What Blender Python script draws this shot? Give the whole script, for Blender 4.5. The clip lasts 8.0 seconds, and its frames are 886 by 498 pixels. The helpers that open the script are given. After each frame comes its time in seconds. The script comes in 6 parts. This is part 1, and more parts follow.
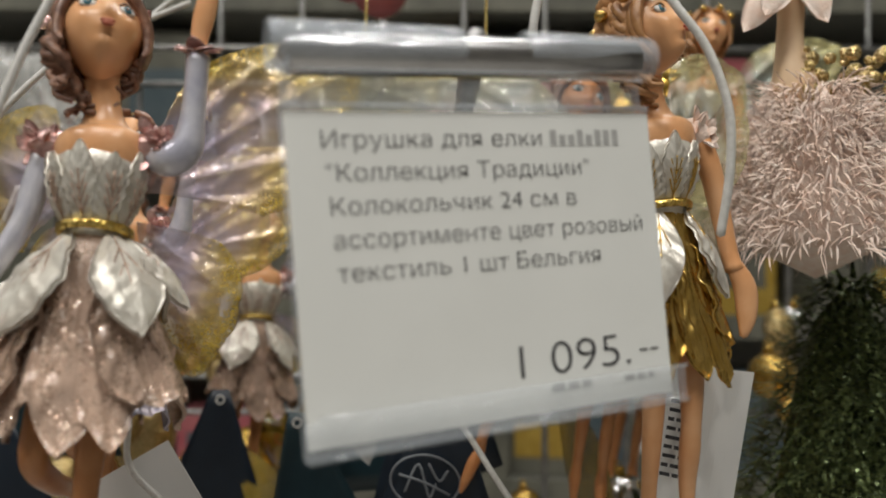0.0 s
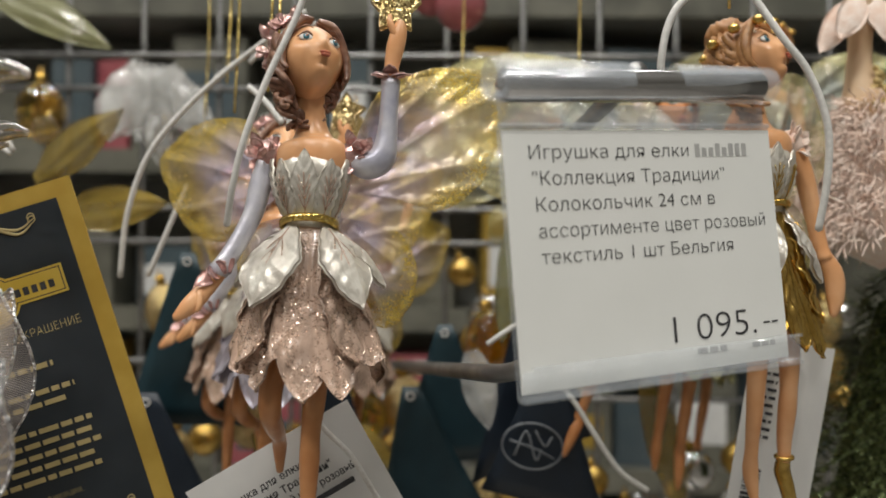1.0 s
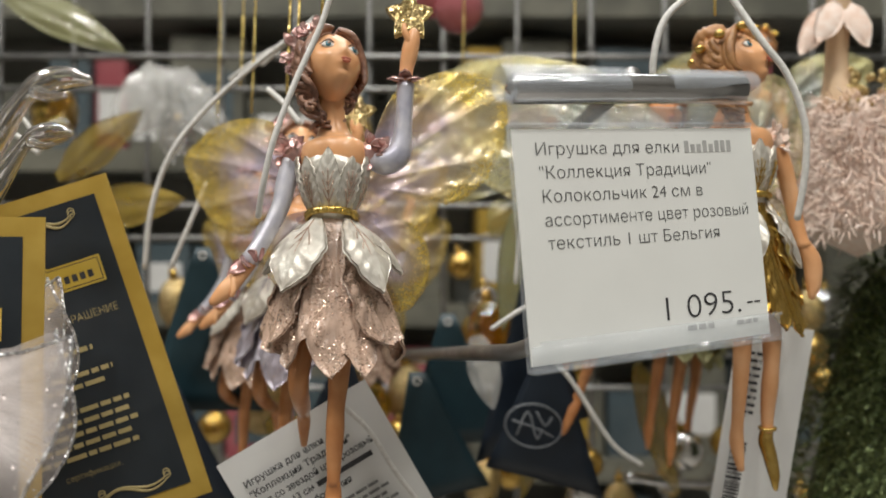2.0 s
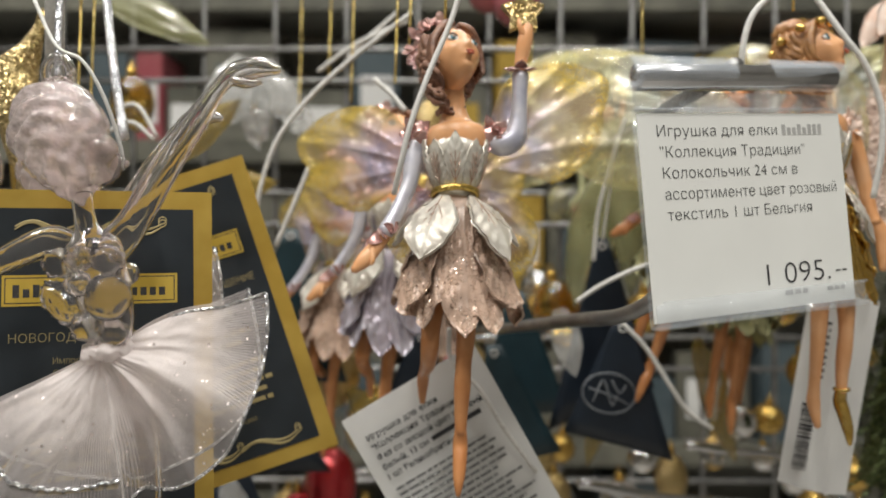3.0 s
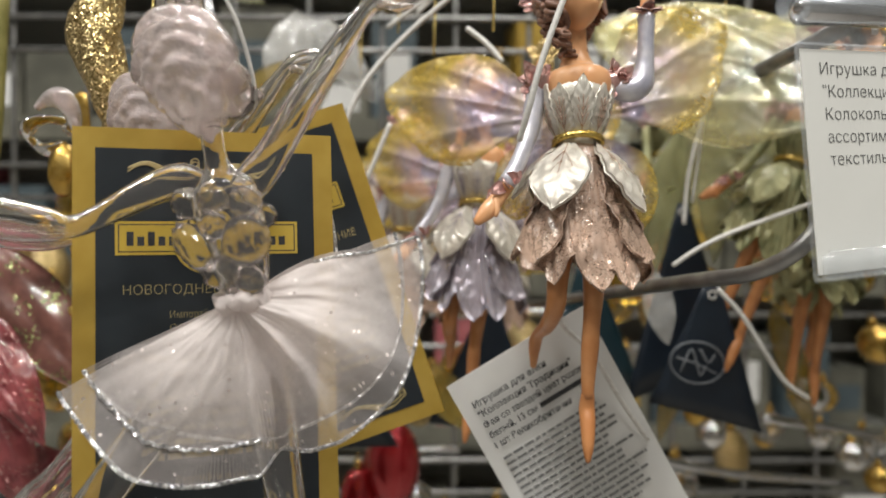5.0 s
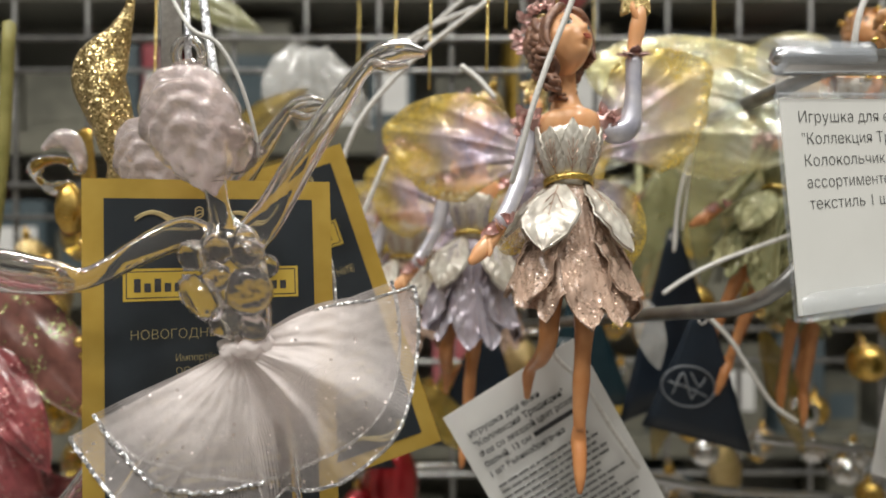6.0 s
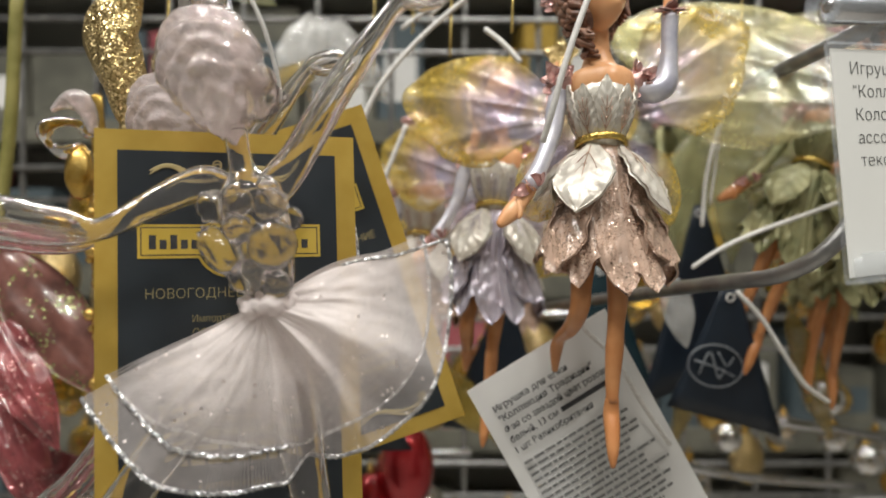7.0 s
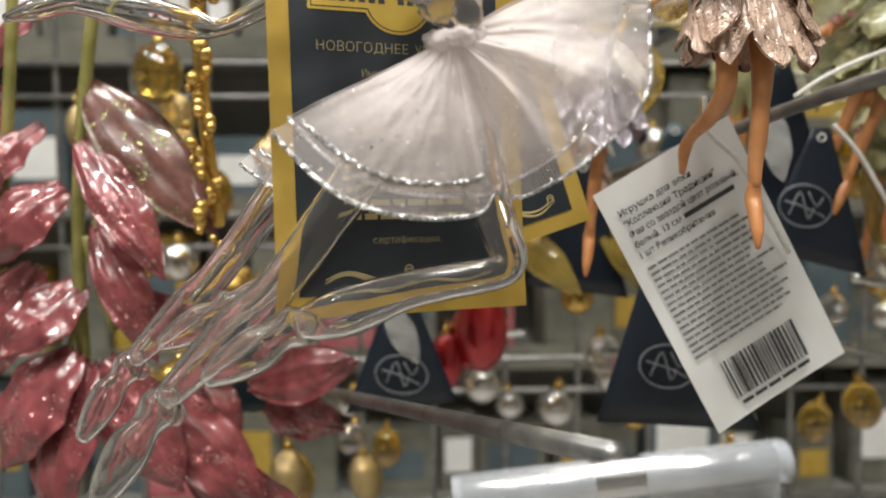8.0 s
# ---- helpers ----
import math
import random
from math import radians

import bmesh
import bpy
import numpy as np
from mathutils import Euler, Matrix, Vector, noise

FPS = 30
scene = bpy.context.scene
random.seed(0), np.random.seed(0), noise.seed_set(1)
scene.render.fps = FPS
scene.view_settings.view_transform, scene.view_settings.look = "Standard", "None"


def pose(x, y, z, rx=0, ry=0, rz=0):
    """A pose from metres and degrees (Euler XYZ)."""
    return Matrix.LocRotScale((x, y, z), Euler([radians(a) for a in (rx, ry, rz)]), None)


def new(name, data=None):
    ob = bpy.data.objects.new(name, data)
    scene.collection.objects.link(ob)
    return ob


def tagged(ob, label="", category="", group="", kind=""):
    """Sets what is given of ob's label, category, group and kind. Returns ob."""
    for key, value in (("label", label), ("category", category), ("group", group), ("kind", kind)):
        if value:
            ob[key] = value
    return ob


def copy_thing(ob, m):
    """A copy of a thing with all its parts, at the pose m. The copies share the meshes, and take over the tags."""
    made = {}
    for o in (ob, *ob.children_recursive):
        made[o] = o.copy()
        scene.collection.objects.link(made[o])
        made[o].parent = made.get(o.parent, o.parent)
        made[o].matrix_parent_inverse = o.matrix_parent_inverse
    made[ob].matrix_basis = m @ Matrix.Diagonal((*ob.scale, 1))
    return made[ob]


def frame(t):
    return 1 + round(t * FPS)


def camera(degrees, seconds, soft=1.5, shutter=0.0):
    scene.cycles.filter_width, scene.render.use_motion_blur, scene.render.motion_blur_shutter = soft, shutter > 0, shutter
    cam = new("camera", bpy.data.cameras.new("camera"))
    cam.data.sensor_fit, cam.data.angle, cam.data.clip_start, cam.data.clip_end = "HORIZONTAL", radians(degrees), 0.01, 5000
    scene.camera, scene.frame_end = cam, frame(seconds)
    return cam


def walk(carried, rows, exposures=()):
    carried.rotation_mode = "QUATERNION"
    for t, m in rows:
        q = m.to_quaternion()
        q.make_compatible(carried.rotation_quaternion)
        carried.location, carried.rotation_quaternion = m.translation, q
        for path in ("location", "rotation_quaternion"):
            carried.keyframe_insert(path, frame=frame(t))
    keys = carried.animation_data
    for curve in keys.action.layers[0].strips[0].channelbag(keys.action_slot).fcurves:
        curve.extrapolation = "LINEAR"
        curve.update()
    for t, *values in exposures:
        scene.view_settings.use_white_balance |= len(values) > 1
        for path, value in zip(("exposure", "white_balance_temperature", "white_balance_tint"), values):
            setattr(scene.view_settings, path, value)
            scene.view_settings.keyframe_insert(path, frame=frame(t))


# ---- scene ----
# The walk: seconds, x, y, z in millimetres round a point 1.4 m above the floor, then yaw, pitch and roll in degrees.
cam = camera(61.0, 8.0, soft=1.7)
EYE = 1.4
ROWS = [
    (0, 48.05, 57.31, 9.23, -0.16, 0.77, -0.12),
    (0.5, 33.86, 32.17, 4.40, 0.80, 1.17, -0.42),
    (1, 17.00, 27.07, 6.92, 0.75, 0.64, -0.45),
    (2.3, 8.13, 4.76, 1.97, -0.11, 0.36, 0.01),
    (2.5, 0.00, 0.00, 0.00, 0.00, 0.00, 0.00),
    (3, -17.32, -7.71, -0.74, 0.31, -0.02, -0.11),
    (3.5, -30.16, 5.66, -6.52, 0.08, -0.31, -0.20),
    (4, -36.55, 7.78, -4.07, -0.56, -0.46, -0.07),
    (4.5, -44.91, 6.98, -7.72, -0.60, -0.76, -0.12),
    (5, -50.96, 4.94, -10.04, -0.52, -0.87, -0.20),
    (5.2, -54.34, 2.21, -7.97, -1.17, -1.18, -0.13),
    (6.3, -49.54, -1.50, -0.80, -0.56, -0.41, 0.17),
    (6.5, -52.37, 0.82, -3.45, -0.62, -0.42, 0.05),
    (7, -55.80, 7.01, -9.88, -0.35, -0.72, -0.11),
    (7.5, -68.94, 10.54, -30.32, -0.29, -0.82, 0.17),
    (8, -93.76, 7.22, -51.33, -1.42, -3.93, 0.24),
]
walk(cam, [(t, pose(x / 1000, y / 1000, EYE + z / 1000, 90 + pitch, roll, yaw)) for t, x, y, z, yaw, pitch, roll in ROWS], [(0.0, -0.34), (1.0, -0.22), (2.5, 0.03), (7.0, 0.12), (8.0, 0.44)])
cam.data.dof.use_dof = True
cam.data.dof.focus_distance = 0.170
cam.data.dof.aperture_fstop = 12.0

# ---- light: a shop hall's ceiling panels, added lamps, dim warm air between them ----
world = bpy.data.worlds.new("hall_air")
scene.world = world
world.use_nodes = True
world.node_tree.nodes["Background"].inputs[0].default_value = (1.0, 0.93, 0.84, 1)
world.node_tree.nodes["Background"].inputs[1].default_value = 0.12


def ceiling_lamp(x, y, watts, sx, sy, tone=(1.0, 0.98, 0.935)):
    data = bpy.data.lights.new("panel_lamp", "AREA")
    data.shape, data.size, data.size_y = "RECTANGLE", sx, sy
    data.energy, data.color = watts, tone
    ob = new("panel_lamp", data)
    ob.matrix_world = pose(x, y, 2.94)
    return ob


ceiling_lamp(-0.35, -0.55, 14, 0.5, 0.16)
ceiling_lamp(0.75, -0.75, 11, 0.16, 0.5)
ceiling_lamp(-1.3, -0.2, 9, 0.16, 0.5)
ceiling_lamp(0.2, 1.5, 14, 1.2, 0.2)
# Unseen strip over the aisle, added to brighten the far shelf and backlight wings.
ceiling_lamp(0.05, 0.62, 7, 1.0, 0.05)
# Small unseen spots, added to put sharp glints on glass and glitter.
for x, y, w in ((-0.5, -0.15, 3.6), (0.12, -0.3, 3.6), (0.6, -0.1, 3.2), (-0.15, -1.2, 6), (-1.0, -1.0, 5)):
    ceiling_lamp(x, y, w, 0.06, 0.06, (1.0, 0.97, 0.90))

# ---- materials ----


def nodes_of(name):
    m = bpy.data.materials.new(name)
    m.use_nodes = True
    return m, m.node_tree.nodes, m.node_tree.links, m.node_tree.nodes["Principled BSDF"]


def noise_node(n, l, scale, detail=3.0, coord="Object"):
    tc = n.new("ShaderNodeTexCoord")
    t = n.new("ShaderNodeTexNoise")
    t.inputs["Scale"].default_value, t.inputs["Detail"].default_value = scale, detail
    l.new(tc.outputs[coord], t.inputs["Vector"])
    return t


def ramp_node(n, stops):
    r = n.new("ShaderNodeValToRGB")
    while len(r.color_ramp.elements) < len(stops):
        r.color_ramp.elements.new(0.5)
    for e, (pos, col) in zip(r.color_ramp.elements, stops):
        e.position, e.color = pos, (*col, 1)
    return r


def surface(name, a, b, rough=0.5, metal=0.0, scale=300.0, bump=0.1, coat=0.0, fine=1800.0, transmit=0.0, ior=1.45, dist=0.0004):
    """A surface whose colour drifts between a and b, with fine relief."""
    m, n, l, s = nodes_of(name)
    t = noise_node(n, l, scale)
    r = ramp_node(n, [(0.35, a), (0.68, b)])
    l.new(t.outputs["Fac"], r.inputs[0])
    l.new(r.outputs[0], s.inputs["Base Color"])
    s.inputs["Roughness"].default_value, s.inputs["Metallic"].default_value = rough, metal
    s.inputs["Coat Weight"].default_value, s.inputs["IOR"].default_value = coat, ior
    s.inputs["Transmission Weight"].default_value = transmit
    f = noise_node(n, l, fine, 2.0)
    bp = n.new("ShaderNodeBump")
    bp.inputs["Strength"].default_value, bp.inputs["Distance"].default_value = bump, dist
    l.new(f.outputs["Fac"], bp.inputs["Height"])
    l.new(bp.outputs[0], s.inputs["Normal"])
    return m


def glitter(name, a, b, size=2500.0, amount=0.55, metal=0.85, base_rough=0.3, share=1.0, ground=None):
    """Flakes that each lie at their own slant; share: the part of the surface that they cover."""
    m, n, l, s = nodes_of(name)
    tc = n.new("ShaderNodeTexCoord")
    v = n.new("ShaderNodeTexVoronoi")
    v.inputs["Scale"].default_value = size
    l.new(tc.outputs["Object"], v.inputs["Vector"])
    sub = n.new("ShaderNodeVectorMath")
    sub.operation = "SUBTRACT"
    sub.inputs[1].default_value = (0.5, 0.5, 0.5)
    l.new(v.outputs["Color"], sub.inputs[0])
    sc = n.new("ShaderNodeVectorMath")
    sc.operation = "SCALE"
    sc.inputs["Scale"].default_value = amount * 2
    l.new(sub.outputs[0], sc.inputs[0])
    g = n.new("ShaderNodeNewGeometry")
    add = n.new("ShaderNodeVectorMath")
    l.new(g.outputs["Normal"], add.inputs[0])
    only = n.new("ShaderNodeVectorMath")
    only.operation = "SCALE"
    only.inputs["Scale"].default_value = 1.0
    l.new(sc.outputs[0], only.inputs[0])
    l.new(only.outputs[0], add.inputs[1])
    nm = n.new("ShaderNodeVectorMath")
    nm.operation = "NORMALIZE"
    l.new(add.outputs[0], nm.inputs[0])
    l.new(nm.outputs[0], s.inputs["Normal"])
    sep = n.new("ShaderNodeSeparateColor")
    l.new(v.outputs["Color"], sep.inputs[0])
    r = ramp_node(n, [(0.1, a), (0.9, b)])
    l.new(sep.outputs[0], r.inputs[0])
    col, met = r.outputs[0], None
    if ground:
        t = noise_node(n, l, size / 18)
        a1 = n.new("ShaderNodeMath")
        a1.operation = "MULTIPLY"
        l.new(t.outputs["Fac"], a1.inputs[0])
        l.new(sep.outputs[1], a1.inputs[1])
        gt = n.new("ShaderNodeMath")
        gt.operation = "GREATER_THAN"
        gt.inputs[1].default_value = 0.5 * (1 - share)
        l.new(a1.outputs[0], gt.inputs[0])
        mx = n.new("ShaderNodeMix")
        mx.data_type = "RGBA"
        l.new(gt.outputs[0], mx.inputs[0])
        drift = noise_node(n, l, 120.0, 5.0)
        soil = ramp_node(n, [(0.3, tuple(c * 0.5 for c in ground)), (0.7, tuple(min(1, c * 1.45) for c in ground))])
        l.new(drift.outputs["Fac"], soil.inputs[0])
        l.new(soil.outputs[0], mx.inputs[6])
        l.new(col, mx.inputs[7])
        col = mx.outputs[2]
        mm = n.new("ShaderNodeMath")
        mm.operation = "MULTIPLY"
        mm.inputs[1].default_value = metal
        l.new(gt.outputs[0], mm.inputs[0])
        l.new(mm.outputs[0], s.inputs["Metallic"])
        l.new(gt.outputs[0], only.inputs["Scale"])
        s.inputs["Coat Weight"].default_value = 0.5
    else:
        s.inputs["Metallic"].default_value = metal
    l.new(col, s.inputs["Base Color"])
    s.inputs["Roughness"].default_value = base_rough
    return m


def clear(name, tone, rough=0.03, ior=1.45, wobble=0.12, scale=260.0, through_share=1.0):
    """Cast clear glass or acrylic with a wavy skin."""
    m, n, l, s = nodes_of(name)
    s.inputs["Base Color"].default_value = (*tone, 1)
    s.inputs["Transmission Weight"].default_value = through_share
    s.inputs["Roughness"].default_value, s.inputs["IOR"].default_value = rough, ior
    s.inputs["Coat Weight"].default_value, s.inputs["Coat Roughness"].default_value = 1.0, 0.015
    t = noise_node(n, l, scale, 2.0)
    bp = n.new("ShaderNodeBump")
    bp.inputs["Strength"].default_value, bp.inputs["Distance"].default_value = wobble, 0.003
    l.new(t.outputs["Fac"], bp.inputs["Height"])
    l.new(bp.outputs[0], s.inputs["Normal"])
    return m


def film_sheet(name, tone, cover, rough=0.1, gloss=1.0):
    """Thin clear plastic sheet: lets most light straight through."""
    m, n, l, s = nodes_of(name)
    s.inputs["Base Color"].default_value = (*tone, 1)
    s.inputs["Roughness"].default_value = rough
    t = noise_node(n, l, 120.0, 3.0)
    mr = n.new("ShaderNodeMapRange")
    mr.inputs["To Min"].default_value, mr.inputs["To Max"].default_value = cover * 0.6, cover * 1.4
    l.new(t.outputs["Fac"], mr.inputs["Value"])
    l.new(mr.outputs[0], s.inputs["Alpha"])
    s.inputs["Coat Weight"].default_value = gloss
    return m


def tulle(name, tone, cover=0.5, pitch=2600.0):
    """Sheer woven net: threads with gaps between, and stray sparkle."""
    m, n, l, s = nodes_of(name)
    uv = n.new("ShaderNodeUVMap")
    sep = n.new("ShaderNodeSeparateXYZ")
    l.new(uv.outputs[0], sep.inputs[0])
    waves = []
    for k, f in ((0, 900.0), (1, 560.0)):
        a = n.new("ShaderNodeMath")
        a.operation = "MULTIPLY"
        a.inputs[1].default_value = f
        l.new(sep.outputs[k], a.inputs[0])
        b = n.new("ShaderNodeMath")
        b.operation = "SINE"
        l.new(a.outputs[0], b.inputs[0])
        c = n.new("ShaderNodeMath")
        c.operation = "MULTIPLY_ADD"
        c.inputs[1].default_value, c.inputs[2].default_value = 0.30 if k == 0 else 0.22, cover
        l.new(b.outputs[0], c.inputs[0])
        waves.append(c)
    mx = n.new("ShaderNodeMath")
    mx.operation = "MAXIMUM"
    l.new(waves[0].outputs[0], mx.inputs[0])
    l.new(waves[1].outputs[0], mx.inputs[1])
    fold = noise_node(n, l, 90.0, 3.0)
    mul = n.new("ShaderNodeMath")
    mul.operation = "MULTIPLY"
    mr = n.new("ShaderNodeMapRange")
    mr.inputs["To Min"].default_value, mr.inputs["To Max"].default_value = 0.5, 1.4
    l.new(fold.outputs["Fac"], mr.inputs["Value"])
    l.new(mx.outputs[0], mul.inputs[0])
    l.new(mr.outputs[0], mul.inputs[1])
    mul.use_clamp = True
    depth = n.new("ShaderNodeMapRange")
    depth.inputs["From Min"].default_value, depth.inputs["From Max"].default_value = 0.15, 0.9
    depth.inputs["To Min"].default_value, depth.inputs["To Max"].default_value = 2.4, 0.64
    l.new(sep.outputs[1], depth.inputs["Value"])
    dense = n.new("ShaderNodeMath")
    dense.operation, dense.use_clamp = "MULTIPLY", True
    l.new(mul.outputs[0], dense.inputs[0])
    l.new(depth.outputs[0], dense.inputs[1])
    v = n.new("ShaderNodeTexVoronoi")
    v.inputs["Scale"].default_value = 1100.0
    tc = n.new("ShaderNodeTexCoord")
    l.new(tc.outputs["Object"], v.inputs["Vector"])
    pick = n.new("ShaderNodeSeparateColor")
    l.new(v.outputs["Color"], pick.inputs[0])
    few = n.new("ShaderNodeMath")
    few.operation = "GREATER_THAN"
    few.inputs[1].default_value = 0.955
    l.new(pick.outputs[0], few.inputs[0])
    dot = n.new("ShaderNodeMath")
    dot.operation = "LESS_THAN"
    dot.inputs[1].default_value = 0.34
    l.new(v.outputs["Distance"], dot.inputs[0])
    fleck = n.new("ShaderNodeMath")
    fleck.operation = "MULTIPLY"
    l.new(few.outputs[0], fleck.inputs[0])
    l.new(dot.outputs[0], fleck.inputs[1])
    both = n.new("ShaderNodeMath")
    both.operation = "MAXIMUM"
    l.new(dense.outputs[0], both.inputs[0])
    l.new(fleck.outputs[0], both.inputs[1])
    glow = n.new("ShaderNodeBsdfTranslucent")
    glow.inputs["Color"].default_value = (*tone, 1)
    cloth = n.new("ShaderNodeMixShader")
    cloth.inputs[0].default_value = 0.3
    l.new(s.outputs[0], cloth.inputs[1])
    l.new(glow.outputs[0], cloth.inputs[2])
    gap = n.new("ShaderNodeBsdfTransparent")
    net = n.new("ShaderNodeMixShader")
    l.new(both.outputs[0], net.inputs[0])
    l.new(gap.outputs[0], net.inputs[1])
    l.new(cloth.outputs[0], net.inputs[2])
    l.new(net.outputs[0], n["Material Output"].inputs["Surface"])
    l.new(fleck.outputs[0], s.inputs["Metallic"])
    slant = n.new("ShaderNodeVectorMath")
    slant.operation = "MULTIPLY_ADD"
    slant.inputs[1].default_value = (1.6, 1.6, 1.6)
    slant.inputs[2].default_value = (-0.8, -0.8, -0.8)
    l.new(v.outputs["Color"], slant.inputs[0])
    turn = n.new("ShaderNodeVectorMath")
    turn.operation = "SCALE"
    l.new(slant.outputs[0], turn.inputs[0])
    l.new(fleck.outputs[0], turn.inputs["Scale"])
    g = n.new("ShaderNodeNewGeometry")
    lean = n.new("ShaderNodeVectorMath")
    l.new(g.outputs["Normal"], lean.inputs[0])
    l.new(turn.outputs[0], lean.inputs[1])
    unit = n.new("ShaderNodeVectorMath")
    unit.operation = "NORMALIZE"
    l.new(lean.outputs[0], unit.inputs[0])
    l.new(unit.outputs[0], s.inputs["Normal"])
    s.inputs["Base Color"].default_value = (*tone, 1)
    s.inputs["Roughness"].default_value = 0.55
    s.inputs["Sheen Weight"].default_value = 0.4
    s.inputs["Subsurface Weight"].default_value = 0.0
    return m


def wing_film(name, inner, outer, cover=0.6):
    """Pearly cast wing: a pearl tint at the root runs to a clear, glittered outer tint; the pearl's colour drifts."""
    m, n, l, s = nodes_of(name)
    uv = n.new("ShaderNodeUVMap")
    sep = n.new("ShaderNodeSeparateXYZ")
    l.new(uv.outputs[0], sep.inputs[0])
    t = noise_node(n, l, 110.0, 3.0)
    ma = n.new("ShaderNodeMath")
    ma.operation = "MULTIPLY_ADD"
    ma.inputs[1].default_value, ma.inputs[2].default_value = 0.7, -0.35
    l.new(t.outputs["Fac"], ma.inputs[0])
    ad = n.new("ShaderNodeMath")
    l.new(sep.outputs[0], ad.inputs[0])
    l.new(ma.outputs[0], ad.inputs[1])
    cool = (inner[0] * 0.86, inner[1] * 0.96, min(1, inner[2] * 1.22))
    r = ramp_node(n, [(0.15, inner), (0.38, cool), (0.55, inner), (0.74, tuple(a * 0.35 + b * 0.65 for a, b in zip(inner, outer))), (0.92, outer)])
    l.new(ad.outputs[0], r.inputs[0])
    l.new(r.outputs[0], s.inputs["Base Color"])
    s.inputs["Metallic"].default_value = 0.25
    s.inputs["Roughness"].default_value = 0.2
    s.inputs["Coat Weight"].default_value = 1.0
    s.inputs["Coat Roughness"].default_value = 0.05
    patch = noise_node(n, l, 75.0, 2.0)
    film = n.new("ShaderNodeMapRange")
    film.inputs["From Min"].default_value, film.inputs["From Max"].default_value = 0.3, 0.7
    film.inputs["To Min"].default_value, film.inputs["To Max"].default_value = 300.0, 560.0
    l.new(patch.outputs["Fac"], film.inputs["Value"])
    l.new(film.outputs[0], s.inputs["Thin Film Thickness"])
    s.inputs["Thin Film IOR"].default_value = 1.42
    veil = n.new("ShaderNodeMapRange")
    veil.inputs["From Min"].default_value, veil.inputs["From Max"].default_value = 0.3, 0.7
    veil.inputs["To Min"].default_value, veil.inputs["To Max"].default_value = cover * 0.72, min(1.0, cover * 1.3)
    l.new(t.outputs["Fac"], veil.inputs["Value"])
    v = n.new("ShaderNodeTexVoronoi")
    v.inputs["Scale"].default_value = 2600.0
    tc = n.new("ShaderNodeTexCoord")
    l.new(tc.outputs["Object"], v.inputs["Vector"])
    pick = n.new("ShaderNodeSeparateColor")
    l.new(v.outputs["Color"], pick.inputs[0])
    rim = n.new("ShaderNodeMapRange")
    rim.inputs["From Min"].default_value, rim.inputs["From Max"].default_value = 0.75, 1.0
    rim.inputs["To Min"].default_value, rim.inputs["To Max"].default_value = 1.0, 0.78
    l.new(ad.outputs[0], rim.inputs["Value"])
    fleck = n.new("ShaderNodeMath")
    fleck.operation = "GREATER_THAN"
    l.new(pick.outputs[0], fleck.inputs[0])
    l.new(rim.outputs[0], fleck.inputs[1])
    both = n.new("ShaderNodeMath")
    both.operation = "MAXIMUM"
    l.new(veil.outputs[0], both.inputs[0])
    l.new(fleck.outputs[0], both.inputs[1])
    l.new(both.outputs[0], s.inputs["Alpha"])
    f = noise_node(n, l, 420.0, 3.0)
    bp = n.new("ShaderNodeBump")
    bp.inputs["Strength"].default_value, bp.inputs["Distance"].default_value = 0.5, 0.0008
    l.new(f.outputs["Fac"], bp.inputs["Height"])
    l.new(bp.outputs[0], s.inputs["Normal"])
    return m


M_PAPER = surface("label_paper", (0.85, 0.86, 0.83), (0.89, 0.90, 0.87), 0.6, 0, 40, 0.05)
M_SLIP = surface("slip_paper", (0.78, 0.78, 0.77), (0.84, 0.84, 0.82), 0.45, 0, 60, 0.05)
M_INK = surface("ink", (0.03, 0.03, 0.033), (0.055, 0.055, 0.06), 0.6, 0, 500, 0)
M_INK_PALE = surface("pale_ink", (0.42, 0.42, 0.41), (0.5, 0.5, 0.49), 0.6, 0, 500, 0)
M_STEEL = surface("chromed_steel", (0.58, 0.59, 0.61), (0.70, 0.71, 0.73), 0.22, 1.0, 120, 0.06)
M_STEEL_DULL = surface("galvanised_wire", (0.24, 0.24, 0.24), (0.38, 0.38, 0.37), 0.35, 0.85, 120, 0.1)
M_CLEAR = film_sheet("clear_plastic", (0.80, 0.86, 0.92), 0.18, 0.06)
M_SLEEVE = film_sheet("clear_sleeve", (0.82, 0.88, 0.95), 0.26, 0.05)
M_GOLDCARD = surface("gold_card", (0.50, 0.33, 0.06), (0.60, 0.41, 0.09), 0.38, 0.35, 90, 0.04)
M_NAVYCARD = surface("navy_card", (0.016, 0.022, 0.028), (0.026, 0.033, 0.040), 0.45, 0, 50, 0.03)
M_NAVYTAG = surface("navy_tag", (0.008, 0.014, 0.024), (0.014, 0.023, 0.037), 0.4, 0, 50, 0.03)
M_TEALTAG = surface("teal_tag", (0.010, 0.030, 0.040), (0.018, 0.045, 0.058), 0.4, 0, 50, 0.03)
M_SMALLPRINT = surface("small_print_ink", (0.16, 0.16, 0.16), (0.24, 0.24, 0.24), 0.6, 0, 500, 0)
M_LOGO_YELLOW = surface("logo_yellow", (0.55, 0.38, 0.05), (0.62, 0.44, 0.08), 0.45, 0, 80, 0.02)
M_GOLDINK = surface("gold_ink", (0.44, 0.36, 0.17), (0.54, 0.44, 0.22), 0.45, 0.2, 80, 0)
M_WHITEINK = surface("white_ink", (0.17, 0.18, 0.20), (0.24, 0.26, 0.28), 0.5, 0, 80, 0)
M_CORD = surface("white_cord", (0.66, 0.65, 0.62), (0.8, 0.79, 0.76), 0.55, 0, 900, 0.2)
